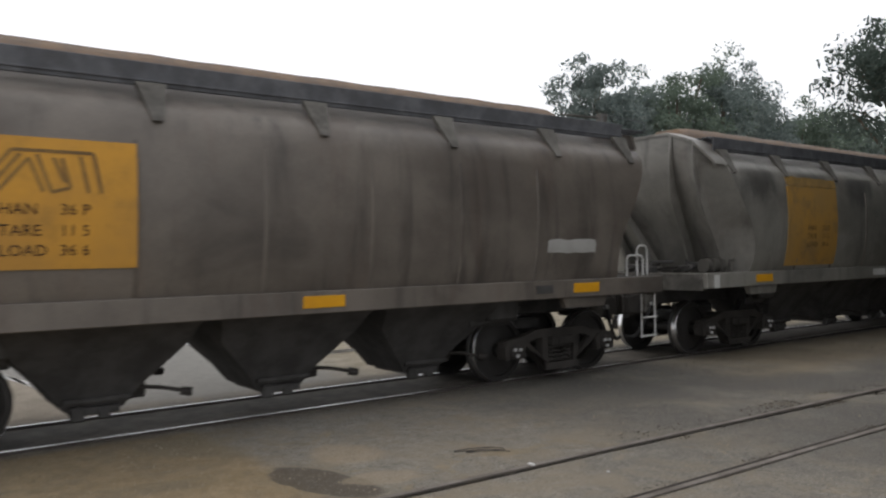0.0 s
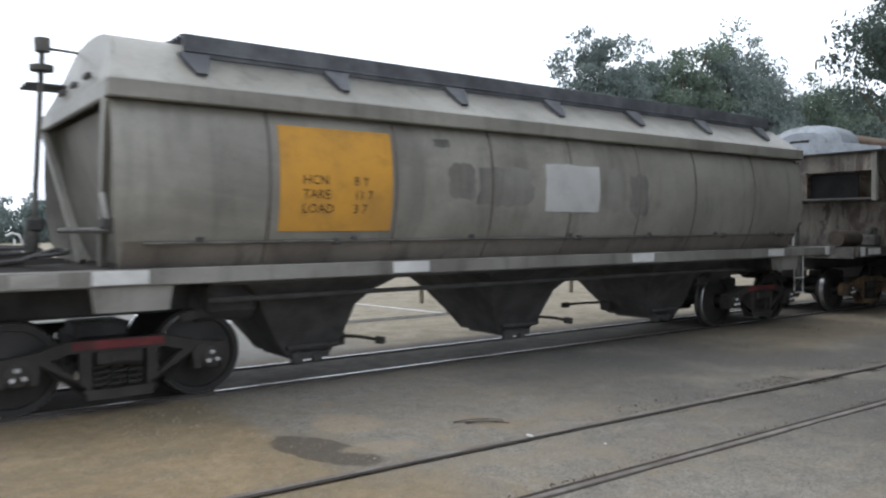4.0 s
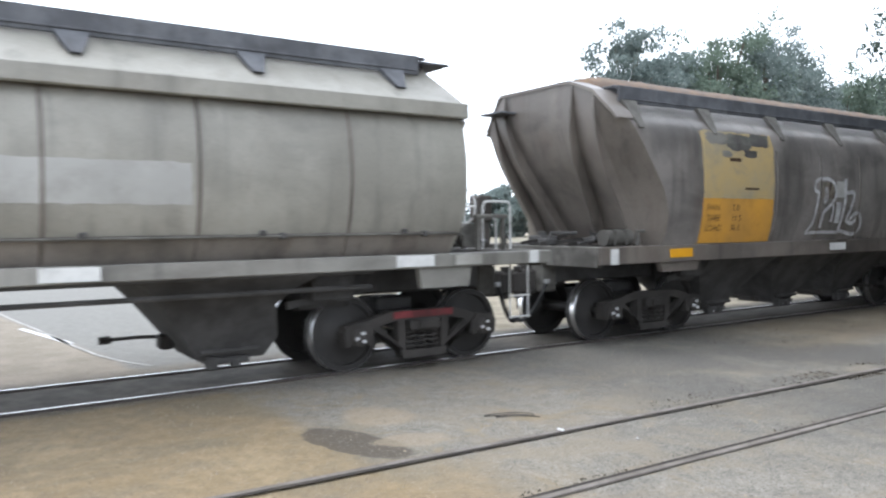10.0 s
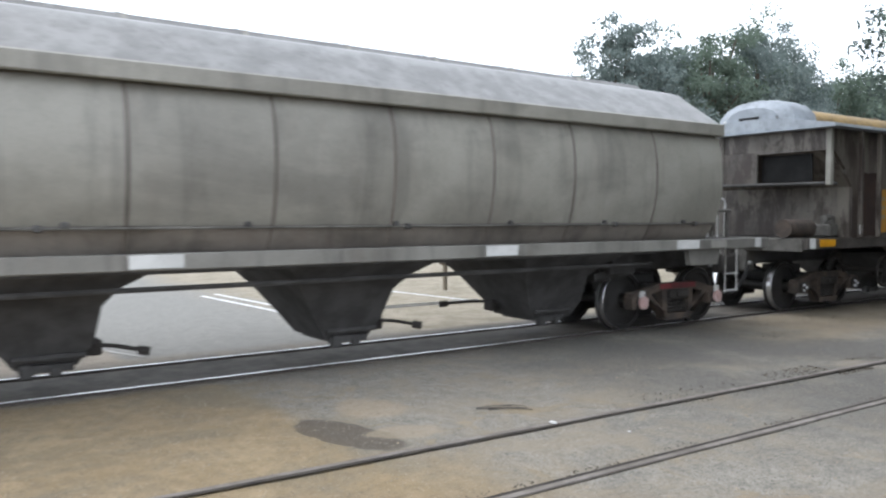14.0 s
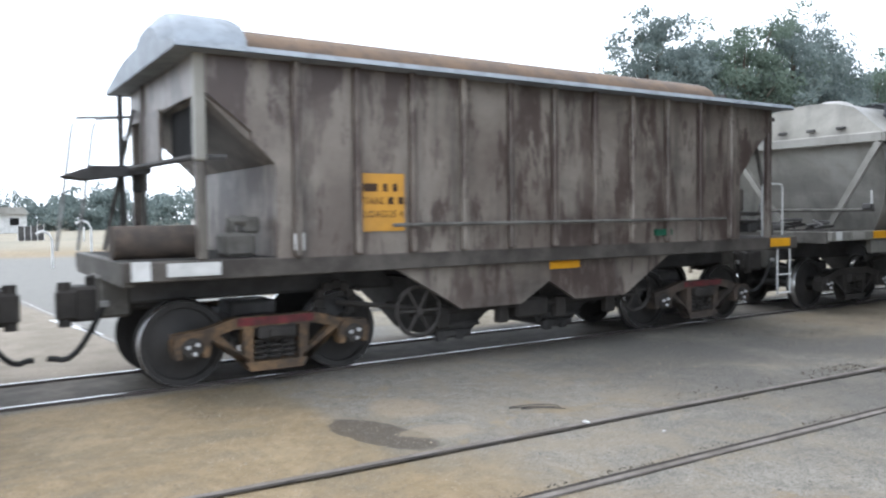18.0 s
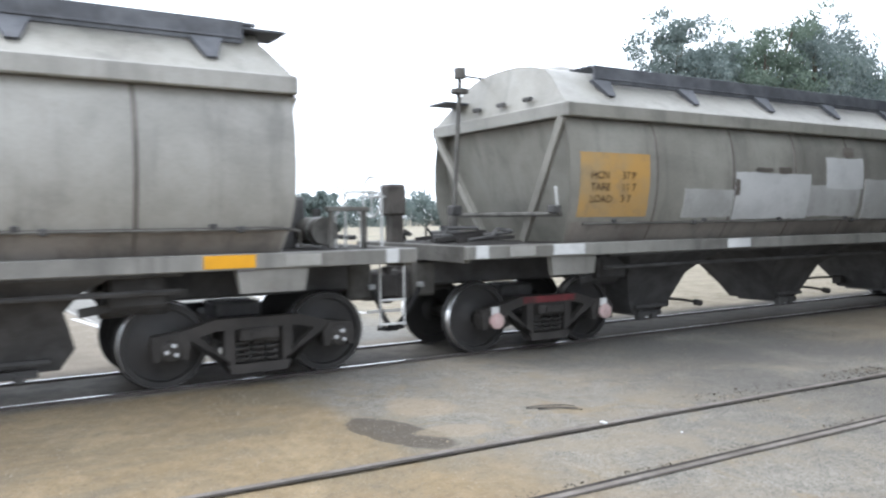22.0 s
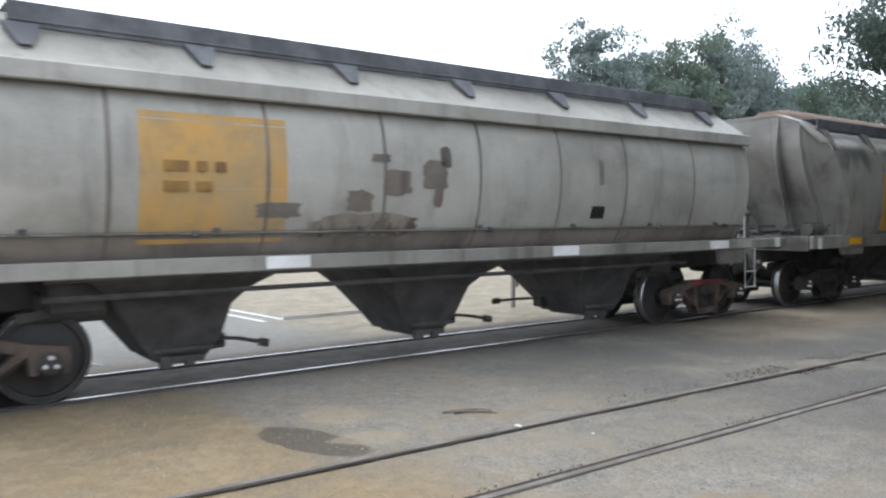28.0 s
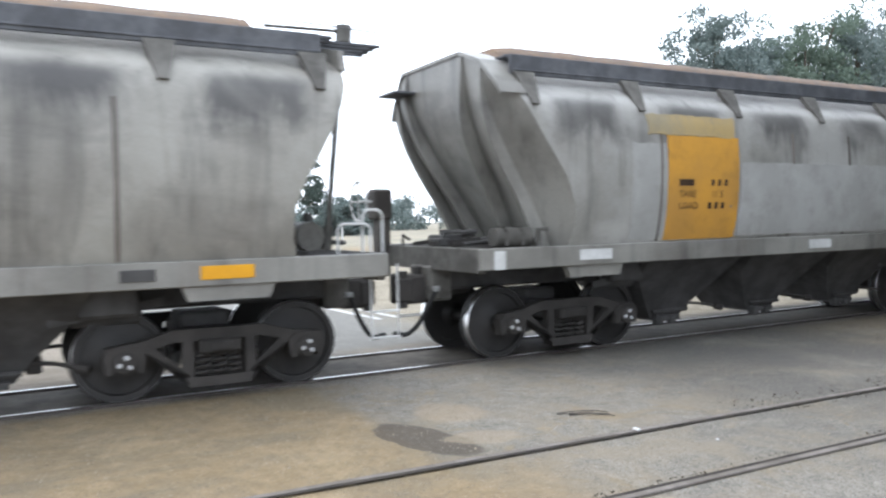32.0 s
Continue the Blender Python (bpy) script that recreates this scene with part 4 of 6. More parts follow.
def dome_points(x, y, z, r, h):
    vs, fs = [(x, y, z + h)], []
    for j, a in enumerate((0.4, 0.8, 1.2, 1.57)):
        for k in range(12):
            b = math.pi * k / 6
            vs.append((x + r * math.sin(a) * math.cos(b), y + r * math.sin(a) * math.sin(b), z + h * math.cos(a)))
    fs += [(0, 1 + k, 1 + (k + 1) % 12) for k in range(12)]
    for j in range(3):
        fs += [(1 + j * 12 + k, 13 + j * 12 + k, 13 + j * 12 + (k + 1) % 12, 1 + j * 12 + (k + 1) % 12) for k in range(12)]
    return vs, fs


# ---- old ribbed ore and grain hopper ----
RIB_HALF, RIB_BC = 4.76, 6.47


def rib_side(z):
    return 1.40


def build_ribbed():
    w = new("ribbed_hopper_wagon")
    for s in (-1, 1):
        b = Shape()
        b.prism([(-3.4, 1.26), (3.4, 1.26), (3.4, 2.15), (3.62, 2.36), (3.62, 2.44), (4.1, 2.82), (4.1, 3.12), (-4.1, 3.12), (-4.1, 2.82), (-3.62, 2.44), (-3.62, 2.36), (-3.4, 2.15)], s * 1.40, s * 1.34)
        part("side_panel", b, PAINTS["rusty"], w, "flaking ribbed steel side")
        for k in range(11):
            x = -3.2 + 0.635 * k
            part("rib", Shape().box(x, s * 1.435, 2.2, 0.07, 0.08, 1.84, 0.012), PAINTS["rusty"], w)
        part("side_rail", Shape().tube([(-2.2, s * 1.49, 1.56), (3.0, s * 1.49, 1.56)], 0.022, 6), SILL, w)
        h = Shape().prism([(-2.1, 1.12), (-1.25, 0.62), (-0.42, 0.62), (0, 0.86), (0.42, 0.62), (1.25, 0.62), (2.1, 1.12)], s * 1.3, s * 1.24)
        part("hopper_apron", h, PAINTS["rusty"], w)
        for d in (-1, 1):
            if d < 0 and s < 0:
                part("corner_stub", Shape().box(-4.09, -1.37, 2.64, 0.1, 0.1, 0.96, 0.015), PAINTS["grey"], w, "pale short corner post")
            else:
                part("corner_post", Shape().box(d * 4.08, s * 1.36, 2.2, 0.09, 0.09, 1.88, 0.015), PAINTS["rusty"], w)
    for d in (-1, 1):
        e = Shape().prism([(d * 4.1, 3.12), (d * 4.06, 3.12), (d * 4.06, 2.84), (d * 3.35, 2.2), (d * 3.35, 1.28), (d * 3.4, 1.28), (d * 3.4, 2.15), (d * 4.1, 2.8)], -1.35, 1.35)
        part("end_panel", e, PAINTS["rusty"], w)
        part("end_fascia", Shape().box(d * 4.1, 0, 2.93, 0.05, 2.7, 0.38, 0.01), PAINTS["rusty"], w)
        if d < 0:
            part("end_flap", Shape().box(d * 4.12, 0.3, 2.5, 0.04, 0.72, 0.56, 0.01), PAINTS["rusty"], w)
            part("cross_rail", Shape().tube([(-4.3, 1.35, 2.2), (-4.25, 0.3, 2.2), (-4.12, -1.3, 2.2), (-3.85, -1.36, 2.2)], 0.03, 6), UNDER, w, "dark rail across the open end")
            # no opening is cut here: a black sheet paints in its shade
            part("end_shutter", Shape().box(d * 4.0, -0.55, 2.5, 0.03, 0.95, 0.52, 0.01), GLOOM, w, "black sheet painted as the shade of an opening below the roof")
            part("end_rib", Shape().box(d * 4.13, 0.66, 2.68, 0.06, 0.06, 0.86, 0.012), PAINTS["rusty"], w)
            part("end_rail", Shape().prism([(-4.95, 2.12), (-4.75, 2.2), (-4.1, 2.26), (-4.04, 2.26), (-4.04, 2.16), (-4.7, 2.08)], 0.75, 1.25), UNDER, w, "dark end platform")
            for q in (0.0, 0.22):
                part("grab_rail", Shape().tube([(-4.75 - q, 1.3, 1.3), (-4.55 - q, 1.3, 2.7), (-4.5 - q, 1.3, 2.8), (-4.15, 1.3, 2.84)], 0.018, 6), IRON, w, "grey grab rail")
        else:
            part("end_flap", Shape().box(4.12, 0.1, 2.52, 0.16, 0.9, 0.46, 0.01), PAINTS["rusty"], w)
            part("end_strut", Shape().tube([(4.2, -1.0, 2.95), (4.72, -1.0, 1.3)], 0.03, 6), SILL, w)
            part("end_post", Shape().box(4.14, 0.55, 2.2, 0.09, 0.08, 1.85), SILL, w)
            g2 = Shape().box(4.2, -0.2, 1.62, 0.5, 1.6, 0.05)
            g2.box(4.2, -0.2, 1.5, 0.5, 1.7, 0.05)
            part("brake_rack", g2, CAST, w)
        br = Shape().tube([(d * 4.1, 0.9, 1.3), (d * 4.1, 0.9, 3.0)], 0.03, 6)
        br.tube([(d * 4.5, 1.1, 1.3), (d * 4.15, 1.1, 2.9)], 0.025, 6)
        part("end_framing", br, SILL, w)
    roof = Shape()
    cross = [(1.6, 3.12), (1.58, 3.17), (1.0, 3.27), (0.62, 3.33), (0, 3.36), (-0.62, 3.33), (-1.0, 3.27), (-1.58, 3.17), (-1.6, 3.12)]
    roof.grid([[(x, a, b) for a, b in cross] for x in (-4.35, -2, 0, 2, 4.35)])
    roof.add([(x, a, 3.11) for x in (-4.35, 4.35) for a in (1.6, -1.6)], [(0, 1, 3, 2)])
    for d in (-4.35, 4.35):
        roof.add([(d, a, b) for a, b in cross] + [(d, -1.6, 3.11), (d, 1.6, 3.11)], [tuple(range(len(cross) + 2))])
    part("roof", roof, ROOFBLUE, w, "pale blue-grey weathered roof sheet")
    cover = Shape()
    arc = [(0.52 * math.cos(a * math.pi / 10), 3.33 + 0.33 * math.sin(a * math.pi / 10)) for a in range(11)]
    cover.grid([[(x, a, b) for a, b in arc] for x in (-3.85, -1.9, 0, 1.9, 4.0)])
    for d in (-3.85, 4.0):
        cover.add([(d, a, b) for a, b in arc], [tuple(range(11))])
    part("roof_cover", cover, RUSTROOF, w, "long arched rusty roof cover")
    hood = Shape()
    hooped = [(-0.82, 3.22), (-0.76, 3.45), (-0.6, 3.61), (-0.35, 3.7), (0, 3.73), (0.35, 3.7), (0.6, 3.61), (0.76, 3.45), (0.82, 3.22)]
    hood.grid([[(x, a * k, 3.22 + (b - 3.22) * k) for a, b in hooped] for x, k in ((-4.24, 0.7), (-4.12, 0.96), (-4.0, 1.0), (-3.5, 1.0), (-3.42, 0.94))])
    hood.add([(-4.24, a * 0.7, 3.22 + (b - 3.22) * 0.7) for a, b in hooped], [tuple(range(9))])
    hood.add([(-3.42, a * 0.94, 3.22 + (b - 3.22) * 0.94) for a, b in hooped], [tuple(range(9))])
    part("roof_hood", hood, ROOFBLUE, w, "pale blue roof hood")
    # the slot is a solid plate, its inner shade given by black colour
    part("hood_slot", Shape().box(-4.24, 0.05, 3.38, 0.03, 0.4, 0.07, 0.008), GLOOM, w, "black plate painted as the shade of a slot in the hood")
    for y in (-0.5, 0.55):
        part("hood_latch", Shape().box(-4.2, y, 3.36, 0.08, 0.07, 0.07), WHITE, w)
    v = Shape().tube([(4.02, -0.35, 3.3), (4.02, -0.35, 3.52)], 0.06, 8)
    v.tube([(4.34, -0.35, 3.28), (4.34, -0.35, 3.34), (4.34, -0.35, 3.48)], 0.09, 10)
    v.tube([(3.95, -0.35, 3.44), (4.36, -0.35, 3.44)], 0.03, 6)
    part("roof_valve", v, SILL, w)
    underframe(w, RIB_HALF, 1.28, 1.1, SILL_DARK)
    for x in (-0.83, 0.83):
        chute(w, x, 0.95, 0.6, 0.22, 1.6, 1.1, 0.8, False)
    for x in (-RIB_BC / 2, RIB_BC / 2):
        bogie(w, x)
    rack = Shape().tube([(-1.7, -0.95, 0.56), (1.7, -0.95, 0.56)], 0.035, 6)
    for x in (-1.3, -0.45, 0.45, 1.3):
        rack.box(x, -0.95, 0.5, 0.16, 0.12, 0.26)
    rack.box(0, -0.75, 0.52, 0.5, 0.5, 0.24)
    part("gate_rack", rack, CAST, w)
    for x, y in ((-1.72, -1.15), (1.75, -1.0)):
        wh = Shape()
        wh.tube([(x + 0.27 * math.cos(a * math.pi / 10), y, 0.62 + 0.27 * math.sin(a * math.pi / 10)) for a in range(21)], 0.026, 6)
        wheel = part("gate_wheel", wh, CAST, w, "spoked hand wheel of the gate")
        for a in range(6):
            part("spoke", Shape().tube([(x, y, 0.62), (x + 0.27 * math.cos(a * math.pi / 3), y, 0.62 + 0.27 * math.sin(a * math.pi / 3))], 0.018, 5), CAST, wheel)
        part("wheel_shaft", Shape().tube([(x, y - 0.03, 0.62), (x, y + 0.7, 0.62)], 0.045, 8), CAST, wheel)
    gear = Shape()
    for k in range(12):
        a = k * math.pi / 6
        gear.box(-2.45 + 0.2 * math.cos(a), -0.6, 0.72 + 0.2 * math.sin(a), 0.1, 0.08, 0.1)
    gear.tube([(-2.45, -0.62, 0.72), (-1.7, -1.1, 0.64)], 0.03, 6)
    part("gate_gear", gear, CAST, w)
    part("air_reservoir", Shape().tube([(-4.78, -0.98, 1.44), (-4.74, -0.98, 1.44), (-4.08, -0.98, 1.44), (-4.04, -0.98, 1.44)], 0.155, 14), BROWNED, w, "rust-brown air reservoir")
    val = Shape().box(-3.7, -1.1, 1.4, 0.3, 0.3, 0.22)
    val.tube([(-3.75, -1.1, 1.4), (-3.75, -1.1, 1.62), (-3.6, -1.1, 1.62)], 0.06, 8)
    val.box(-3.55, -1.05, 1.58, 0.16, 0.2, 0.16)
    part("brake_valve", val, SILL, w)
    g = Shape().box(4.3, 0.3, 1.45, 0.5, 0.8, 0.12)
    g.box(4.2, -0.9, 1.42, 0.2, 0.3, 0.16)
    g.tube([(4.55, -1.0, 1.5), (4.55, 1.0, 1.5)], 0.03, 6)
    part("brake_rigging", g, UNDER, w)
    bs = Shape().box(-4.12, 1.0, 2.1, 0.16, 0.14, 0.3)
    bs.box(-4.4, 1.0, 2.22, 0.5, 0.1, 0.06)
    bs.tube([(-4.3, 1.05, 1.3), (-4.3, 1.05, 3.05)], 0.035, 8)
    part("brake_stand", bs, UNDER, w)
    steps(w, 4.45)
    grab_loop(w, 4.65, -1.05, 1.28, 2.07, 0.5)
    part("corner_plate", Shape().box(-4.62, -1.405, 1.2, 0.16, 0.01, 0.17, 0.002), WHITE, w, "white painted corner")
    part("small_plate", Shape().box(-3.2, -1.46, 1.42, 0.1, 0.01, 0.16, 0.002), WHITE, w, "small white plate")
    return w


# ---- the train: each wagon with its own paint, panels and lettering ----
SIDE = dict(N=han_side, H=hcn_side, R=rib_side)
SPECS = [
    dict(kind="N", a=0.0, paint="brown", label="dusty brown round-sided grain hopper wagon on rails"),
    dict(kind="N", paint="olive", label="grey-brown round-sided grain hopper wagon with worn sides"),
    dict(kind="H", paint="grey", label="grey flat-sided grain hopper wagon with pale cover patches"),
    dict(kind="R", paint="rustdark", label="old ribbed hopper wagon with flaking dark rusty paint"),
    dict(kind="H", paint="grey", label="grey flat-sided grain hopper wagon with painted-out graffiti"),
    dict(kind="N", paint="dark", label="dark brown round-sided grain wagon with white spray lettering"),
    dict(kind="P", paint="grey", label="grey grain hopper wagon with a bare sloping roof"),
    dict(kind="R", paint="rusty", label="old ribbed hopper wagon with a yellow roof cover"),
    dict(kind="R", paint="redrust", label="old ribbed hopper wagon with reddish rusty sides"),
    dict(kind="H", paint="pale", label="pale grey grain hopper wagon with a yellow panel"),
    dict(kind="H", paint="grey", label="grey grain hopper wagon with large pale cover patches"),
    dict(kind="N", paint="olive", label="round-sided grain wagon with a long white cover patch"),
    dict(kind="H", paint="pale", label="pale grey grain hopper wagon with rust marks on its side"),
    dict(kind="N", paint="drip", label="grey round-sided grain wagon with soot under the roof"),
    dict(kind="N", paint="sooty", label="grey round-sided grain wagon with a bright yellow panel"),
]
BC = dict(N=HAN_BC, H=HCN_BC, P=HCN_BC, R=RIB_BC)
# the leading axle of each wagon, along the track, when half the clip has run
LEAD = [-87.2, -75.3, -63.52, -49.06, -38.73, -24.28, -12.61, 2.06, 12.66, 23.08, 37.28, 51.79, 63.52, 78.01, 89.92]


def train_shift(t):
    """The way of the train at t seconds: it slows by a breath."""
    u = (t - 16) / 16
    return -85.678 * u + 0.676 * u * u + 0.174 * u ** 3


def panel(w, kind, x0, x1, z0, z1, mat, name="panel", label="", off=0.004):
    return part(name, side_sheet(SIDE[kind], x0, x1, z0, z1, off, rag={"cover_patch": 0.01, "faded_panel": 0.014, "rust_panel": 0.014}.get(name, 0)), mat, w, label)


def data_lines(w, kind, x, xn, zs, lines, size=0.13):
    """Class, tare and load in stencilled letters."""
    for z, (word, number) in zip(zs, lines):
        lettering(w, SIDE[kind], word, x, z, size)
        if number:
            lettering(w, SIDE[kind], number, xn, z, size)


def stroke(w, prof, a, b, wide, mat):
    """A painted stroke between two points of a wagon's side."""
    (x0, z0), (x1, z1) = a, b
    n = math.hypot(x1 - x0, z1 - z0)
    ox, oz = -(z1 - z0) / n * wide / 2, (x1 - x0) / n * wide / 2
    rows = []
    for k in range(5):
        x, z = x0 + (x1 - x0) * k / 4, z0 + (z1 - z0) * k / 4
        rows.append([(x + s * ox, -prof(z + s * oz) - 0.018, z + s * oz) for s in (-1, 1)])
    return part("emblem_stroke", Shape().grid(rows), mat, w, "brown stroke of a worn emblem")


def spray(w, prof, line, wide):
    """One sprayed line of a graffito, round at its bends."""
    pts = []
    for p, q in zip(line, line[1:]):
        n = max(2, int(math.hypot(q[0] - p[0], q[1] - p[1]) / 0.03))
        pts += [(p[0] + (q[0] - p[0]) * k / n, p[1] + (q[1] - p[1]) * k / n) for k in range(n)]
    pts.append(line[-1])
    for _ in range(3):
        pts = [pts[0]] + [tuple((a[i] + 2 * b[i] + c[i]) / 4 for i in (0, 1)) for a, b, c in zip(pts, pts[1:], pts[2:])] + [pts[-1]]
    rows = []
    for k, (x, z) in enumerate(pts):
        a, b = pts[max(0, k - 1)], pts[min(len(pts) - 1, k + 1)]
        n = math.hypot(b[0] - a[0], b[1] - a[1]) or 1
        ox, oz = -(b[1] - a[1]) / n * wide / 2, (b[0] - a[0]) / n * wide / 2
        rows.append([(x + s * ox, -prof(z + s * oz) - 0.009, z + s * oz) for s in (-1, 1)])
    return part("sprayed_line", Shape().grid(rows), SPRAY, w, "white sprayed line")


def plain_bars(w, kind, x, z, widths, h, mat=None):
    """Writing that cannot be read."""
    for wd in widths:
        panel(w, kind, x, x + wd, z, z + h, mat or LETTER, "writing_bar", "dark mark of worn writing", 0.018)
        x += wd + h * 0.8


def blotch(w, kind, x, z, rx, rz, mat, seed, name="cover_patch", label="patch of cover paint", off=0.005):
    """A patch with a ragged outline on a wagon's side."""
    r = random.Random(seed)
    prof = SIDE[kind]
    n = 26
    s = Shape()
    ring = []
    for k in range(n):
        a = 2 * math.pi * k / n
        m = max(abs(math.cos(a)), abs(math.sin(a))) ** 0.8
        q = r.uniform(0.8, 1.05) / m
        ring.append((x + rx * q * math.cos(a), z + rz * q * math.sin(a)))
    verts = [(x, -prof(z) - off, z)]
    for f in (0.5, 1.0):
        verts += [(x + (p - x) * f, -prof(z + (q - z) * f) - off, z + (q - z) * f) for p, q in ring]
    faces = [(0, 1 + k, 1 + (k + 1) % n) for k in range(n)]
    faces += [(1 + k, 1 + n + k, 1 + n + (k + 1) % n, 1 + (k + 1) % n) for k in range(n)]
    return part(name, s.add(verts, faces), mat, w, label, smooth=0)


PLATE_X = dict(N=((-3.9, 1.22), (0.05, 1.22), (3.85, 1.22)), H=((-5.38, 1.25), (-2.37, 1.25), (1.5, 1.25), (4.85, 1.25)), R=((-4.17, 1.2), (0.24, 1.06), (4.33, 1.2)))


def plates(w, kind, colours):
    for (x, z), c in zip(PLATE_X[kind], colours):
        if c != "-":
            reflector(w, x, -1.407 if not (kind == "R" and z < 1.1) else -1.305, z, 0.47, 0.12, ORANGE if c == "o" else WHITE)


def trim(w, kind, colour):
    """Red or pink paint on the bogies."""
    bc = BC[kind]
    for x in (-bc / 2, bc / 2):
        if "r" in colour:
            part("chord_paint", Shape().box(x, -0.906, R_WHEEL + 0.205, 0.8, 0.012, 0.08, 0.003), RED, w, "red painted strip on the bogie")
        if "p" in colour:
            for d in (-1, 1):
                p = Shape().lathe([(0.092, -0.935), (0.092, -1.0), (0.045, -1.004), (0.045, -1.02)], (x + d * BASE / 2, R_WHEEL), 16)
                part("bearing_cover", p, PINK, w, "faded pink bearing cover")
                part("bearing_tag", Shape().box(x + d * BASE / 2 - 0.01, -0.96, R_WHEEL + 0.115, 0.1, 0.03, 0.1), WHITE, w, "pale bearing tag")


def dress(i, w):
    """What sets each wagon apart: panels, lettering, plates and patches."""
    T5, L36, T7, L37 = ("TARE", "11 5"), ("LOAD", "36 6"), ("TARE", "11 7"), ("LOAD", "3 7")
    low = (1.97, 1.82, 1.67)
    yellow = "yellow data panel"
    if i == 0:
        panel(w, "N", -3.4, -1.77, 1.60, 2.66, YELLOW, "data_panel", yellow, 0.015)
        data_lines(w, "N", -2.82, -2.38, (2.04, 1.87, 1.71), (("HAN", "36 P"), T5, L36))
        for a, b in (((-2.98, 2.22), (-2.72, 2.55)), ((-2.9, 2.22), (-2.66, 2.52)), ((-2.82, 2.22), (-2.6, 2.49)), ((-2.72, 2.55), (-2.12, 2.55)), ((-2.6, 2.49), (-2.5, 2.22)), ((-2.54, 2.52), (-2.44, 2.22)),
                     ((-2.44, 2.22), (-2.3, 2.26)), ((-2.42, 2.5), (-2.34, 2.3)), ((-2.3, 2.26), (-2.36, 2.5)), ((-2.22, 2.52), (-2.16, 2.22)), ((-2.12, 2.55), (-2.06, 2.22))):
            stroke(w, han_side, a, b, 0.03, EMBLEM)
        panel(w, "N", 3.13, 3.98, 1.67, 1.84, PATCH, "cover_patch", "pale grey cover patch")
        plates(w, "N", "ooo")
    elif i == 1:
        panel(w, "N", -3.3, -1.68, 1.40, 2.72, MUTED_YELLOW, "data_panel", yellow, 0.015)
        panel(w, "N", -3.28, -1.66, 2.72, 2.88, DULL_YELLOW, "faded_panel", "faded top of the yellow panel", 0.015)
        data_lines(w, "N", -2.70, -2.22, (1.99, 1.85, 1.71), (("HAN", "23 D"), T5, L36))
        for k, (x, z, rx, rz) in enumerate(((0.95, 2.0, 0.22, 0.32), (1.3, 1.85, 0.2, 0.22), (1.6, 1.85, 0.12, 0.2), (2.05, 1.95, 0.08, 0.3))):
            blotch(w, "N", x, z, rx, rz, PATCH, 100 + k)
        panel(w, "N", 3.0, 4.0, 1.42, 2.05, PAINTS["grey"], "cover_patch", "dull grey cover patch")
        plates(w, "N", "owo")
    elif i == 2:
        panel(w, "H", -3.95, -2.68, 1.64, 2.66, YELLOW, "data_panel", yellow, 0.015)
        data_lines(w, "H", -3.72, -3.15, (2.1, 1.96, 1.82), (("HCN", "8 Y"), T7, L37))
        panel(w, "H", -0.45, 0.5, 1.86, 2.45, PATCH_WHITE, "cover_patch", "pale grey cover patch", 0.013)
        for k, (x, z, rx, rz) in enumerate(((-1.75, 2.2, 0.2, 0.22), (-1.1, 2.15, 0.45, 0.25), (-2.0, 2.6, 0.12, 0.05), (0.8, 2.15, 0.15, 0.3), (1.3, 2.1, 0.2, 0.3))):
            blotch(w, "H", x, z, rx, rz, PAINTS["olive"], 110 + k, label="darker cover patch")
        plates(w, "H", "wwww")
        trim(w, "H", "r")
    elif i == 3:
        panel(w, "R", -2.52, -1.98, 1.33, 2.11, DULL_YELLOW, "data_panel", "dull yellow data panel")
        plain_bars(w, "R", -2.48, 1.93, (0.16, 0.06, 0.06), 0.07, EMBLEM)
        plain_bars(w, "R", -2.48, 1.79, (0.2,), 0.06, EMBLEM)
        lettering(w, rib_side, "18 2", -2.22, 1.79, 0.11, mat=EMBLEM)
        plain_bars(w, "R", -2.48, 1.62, (0.2,), 0.06, EMBLEM)
        lettering(w, rib_side, "25 4", -2.22, 1.62, 0.11, mat=EMBLEM)
        panel(w, "R", -3.17, -2.6, 1.3, 2.4, RUST_DARK, "rust_panel", "dark rusty panel", 0.003)
        for x in (0.65, 1.285, 1.92, 2.555):
            panel(w, "R", x, x + 0.555, 1.3, 3.06 if x > 1 else 2.5, PAINTS["rusty"], "rust_panel", "bay of the side gone dark with rust", 0.003)
        panel(w, "R", 1.62, 1.86, 1.4, 1.45, WHITE, "small_plate", "small white plate", 0.05)
        plates(w, "R", "www")
    elif i == 4:
        panel(w, "H", -4.97, -4.1, 1.68, 2.37, FADED, "data_panel", "faded yellow data panel")
        data_lines(w, "H", -4.92, -4.4, (2.09, 1.95, 1.81), (("HCN", "29 P"), T7, L37))
        panel(w, "H", -0.5, 0.38, 1.86, 2.42, PATCH_WHITE, "cover_patch", "white cover patch")
        for k in range(3):
            blotch(w, "H", -0.3 + 0.28 * k, 2.1, 0.07, 0.2, PATCH, 120 + k, "spray_mark", "faint spray letters", 0.009)
        panel(w, "H", 0.74, 2.48, 1.83, 2.2, PATCH, "cover_patch", "pale grey cover patch")
        panel(w, "H", -3.2, -2.5, 1.85, 2.35, PAINTS["olive"], "cover_patch", "darker cover patch")
        panel(w, "H", -2.3, -1.2, 1.78, 2.4, PAINTS["pale"], "cover_patch", "lighter cover patch")
        plates(w, "H", "wwww")
        trim(w, "H", "r")
    elif i == 5:
        panel(w, "N", -3.52, -1.88, 1.34, 1.97, YELLOW, "data_panel", yellow, 0.015)
        panel(w, "N", -3.52, -1.88, 1.97, 2.92, FADED, "faded_panel", "faded top of the yellow panel", 0.015)
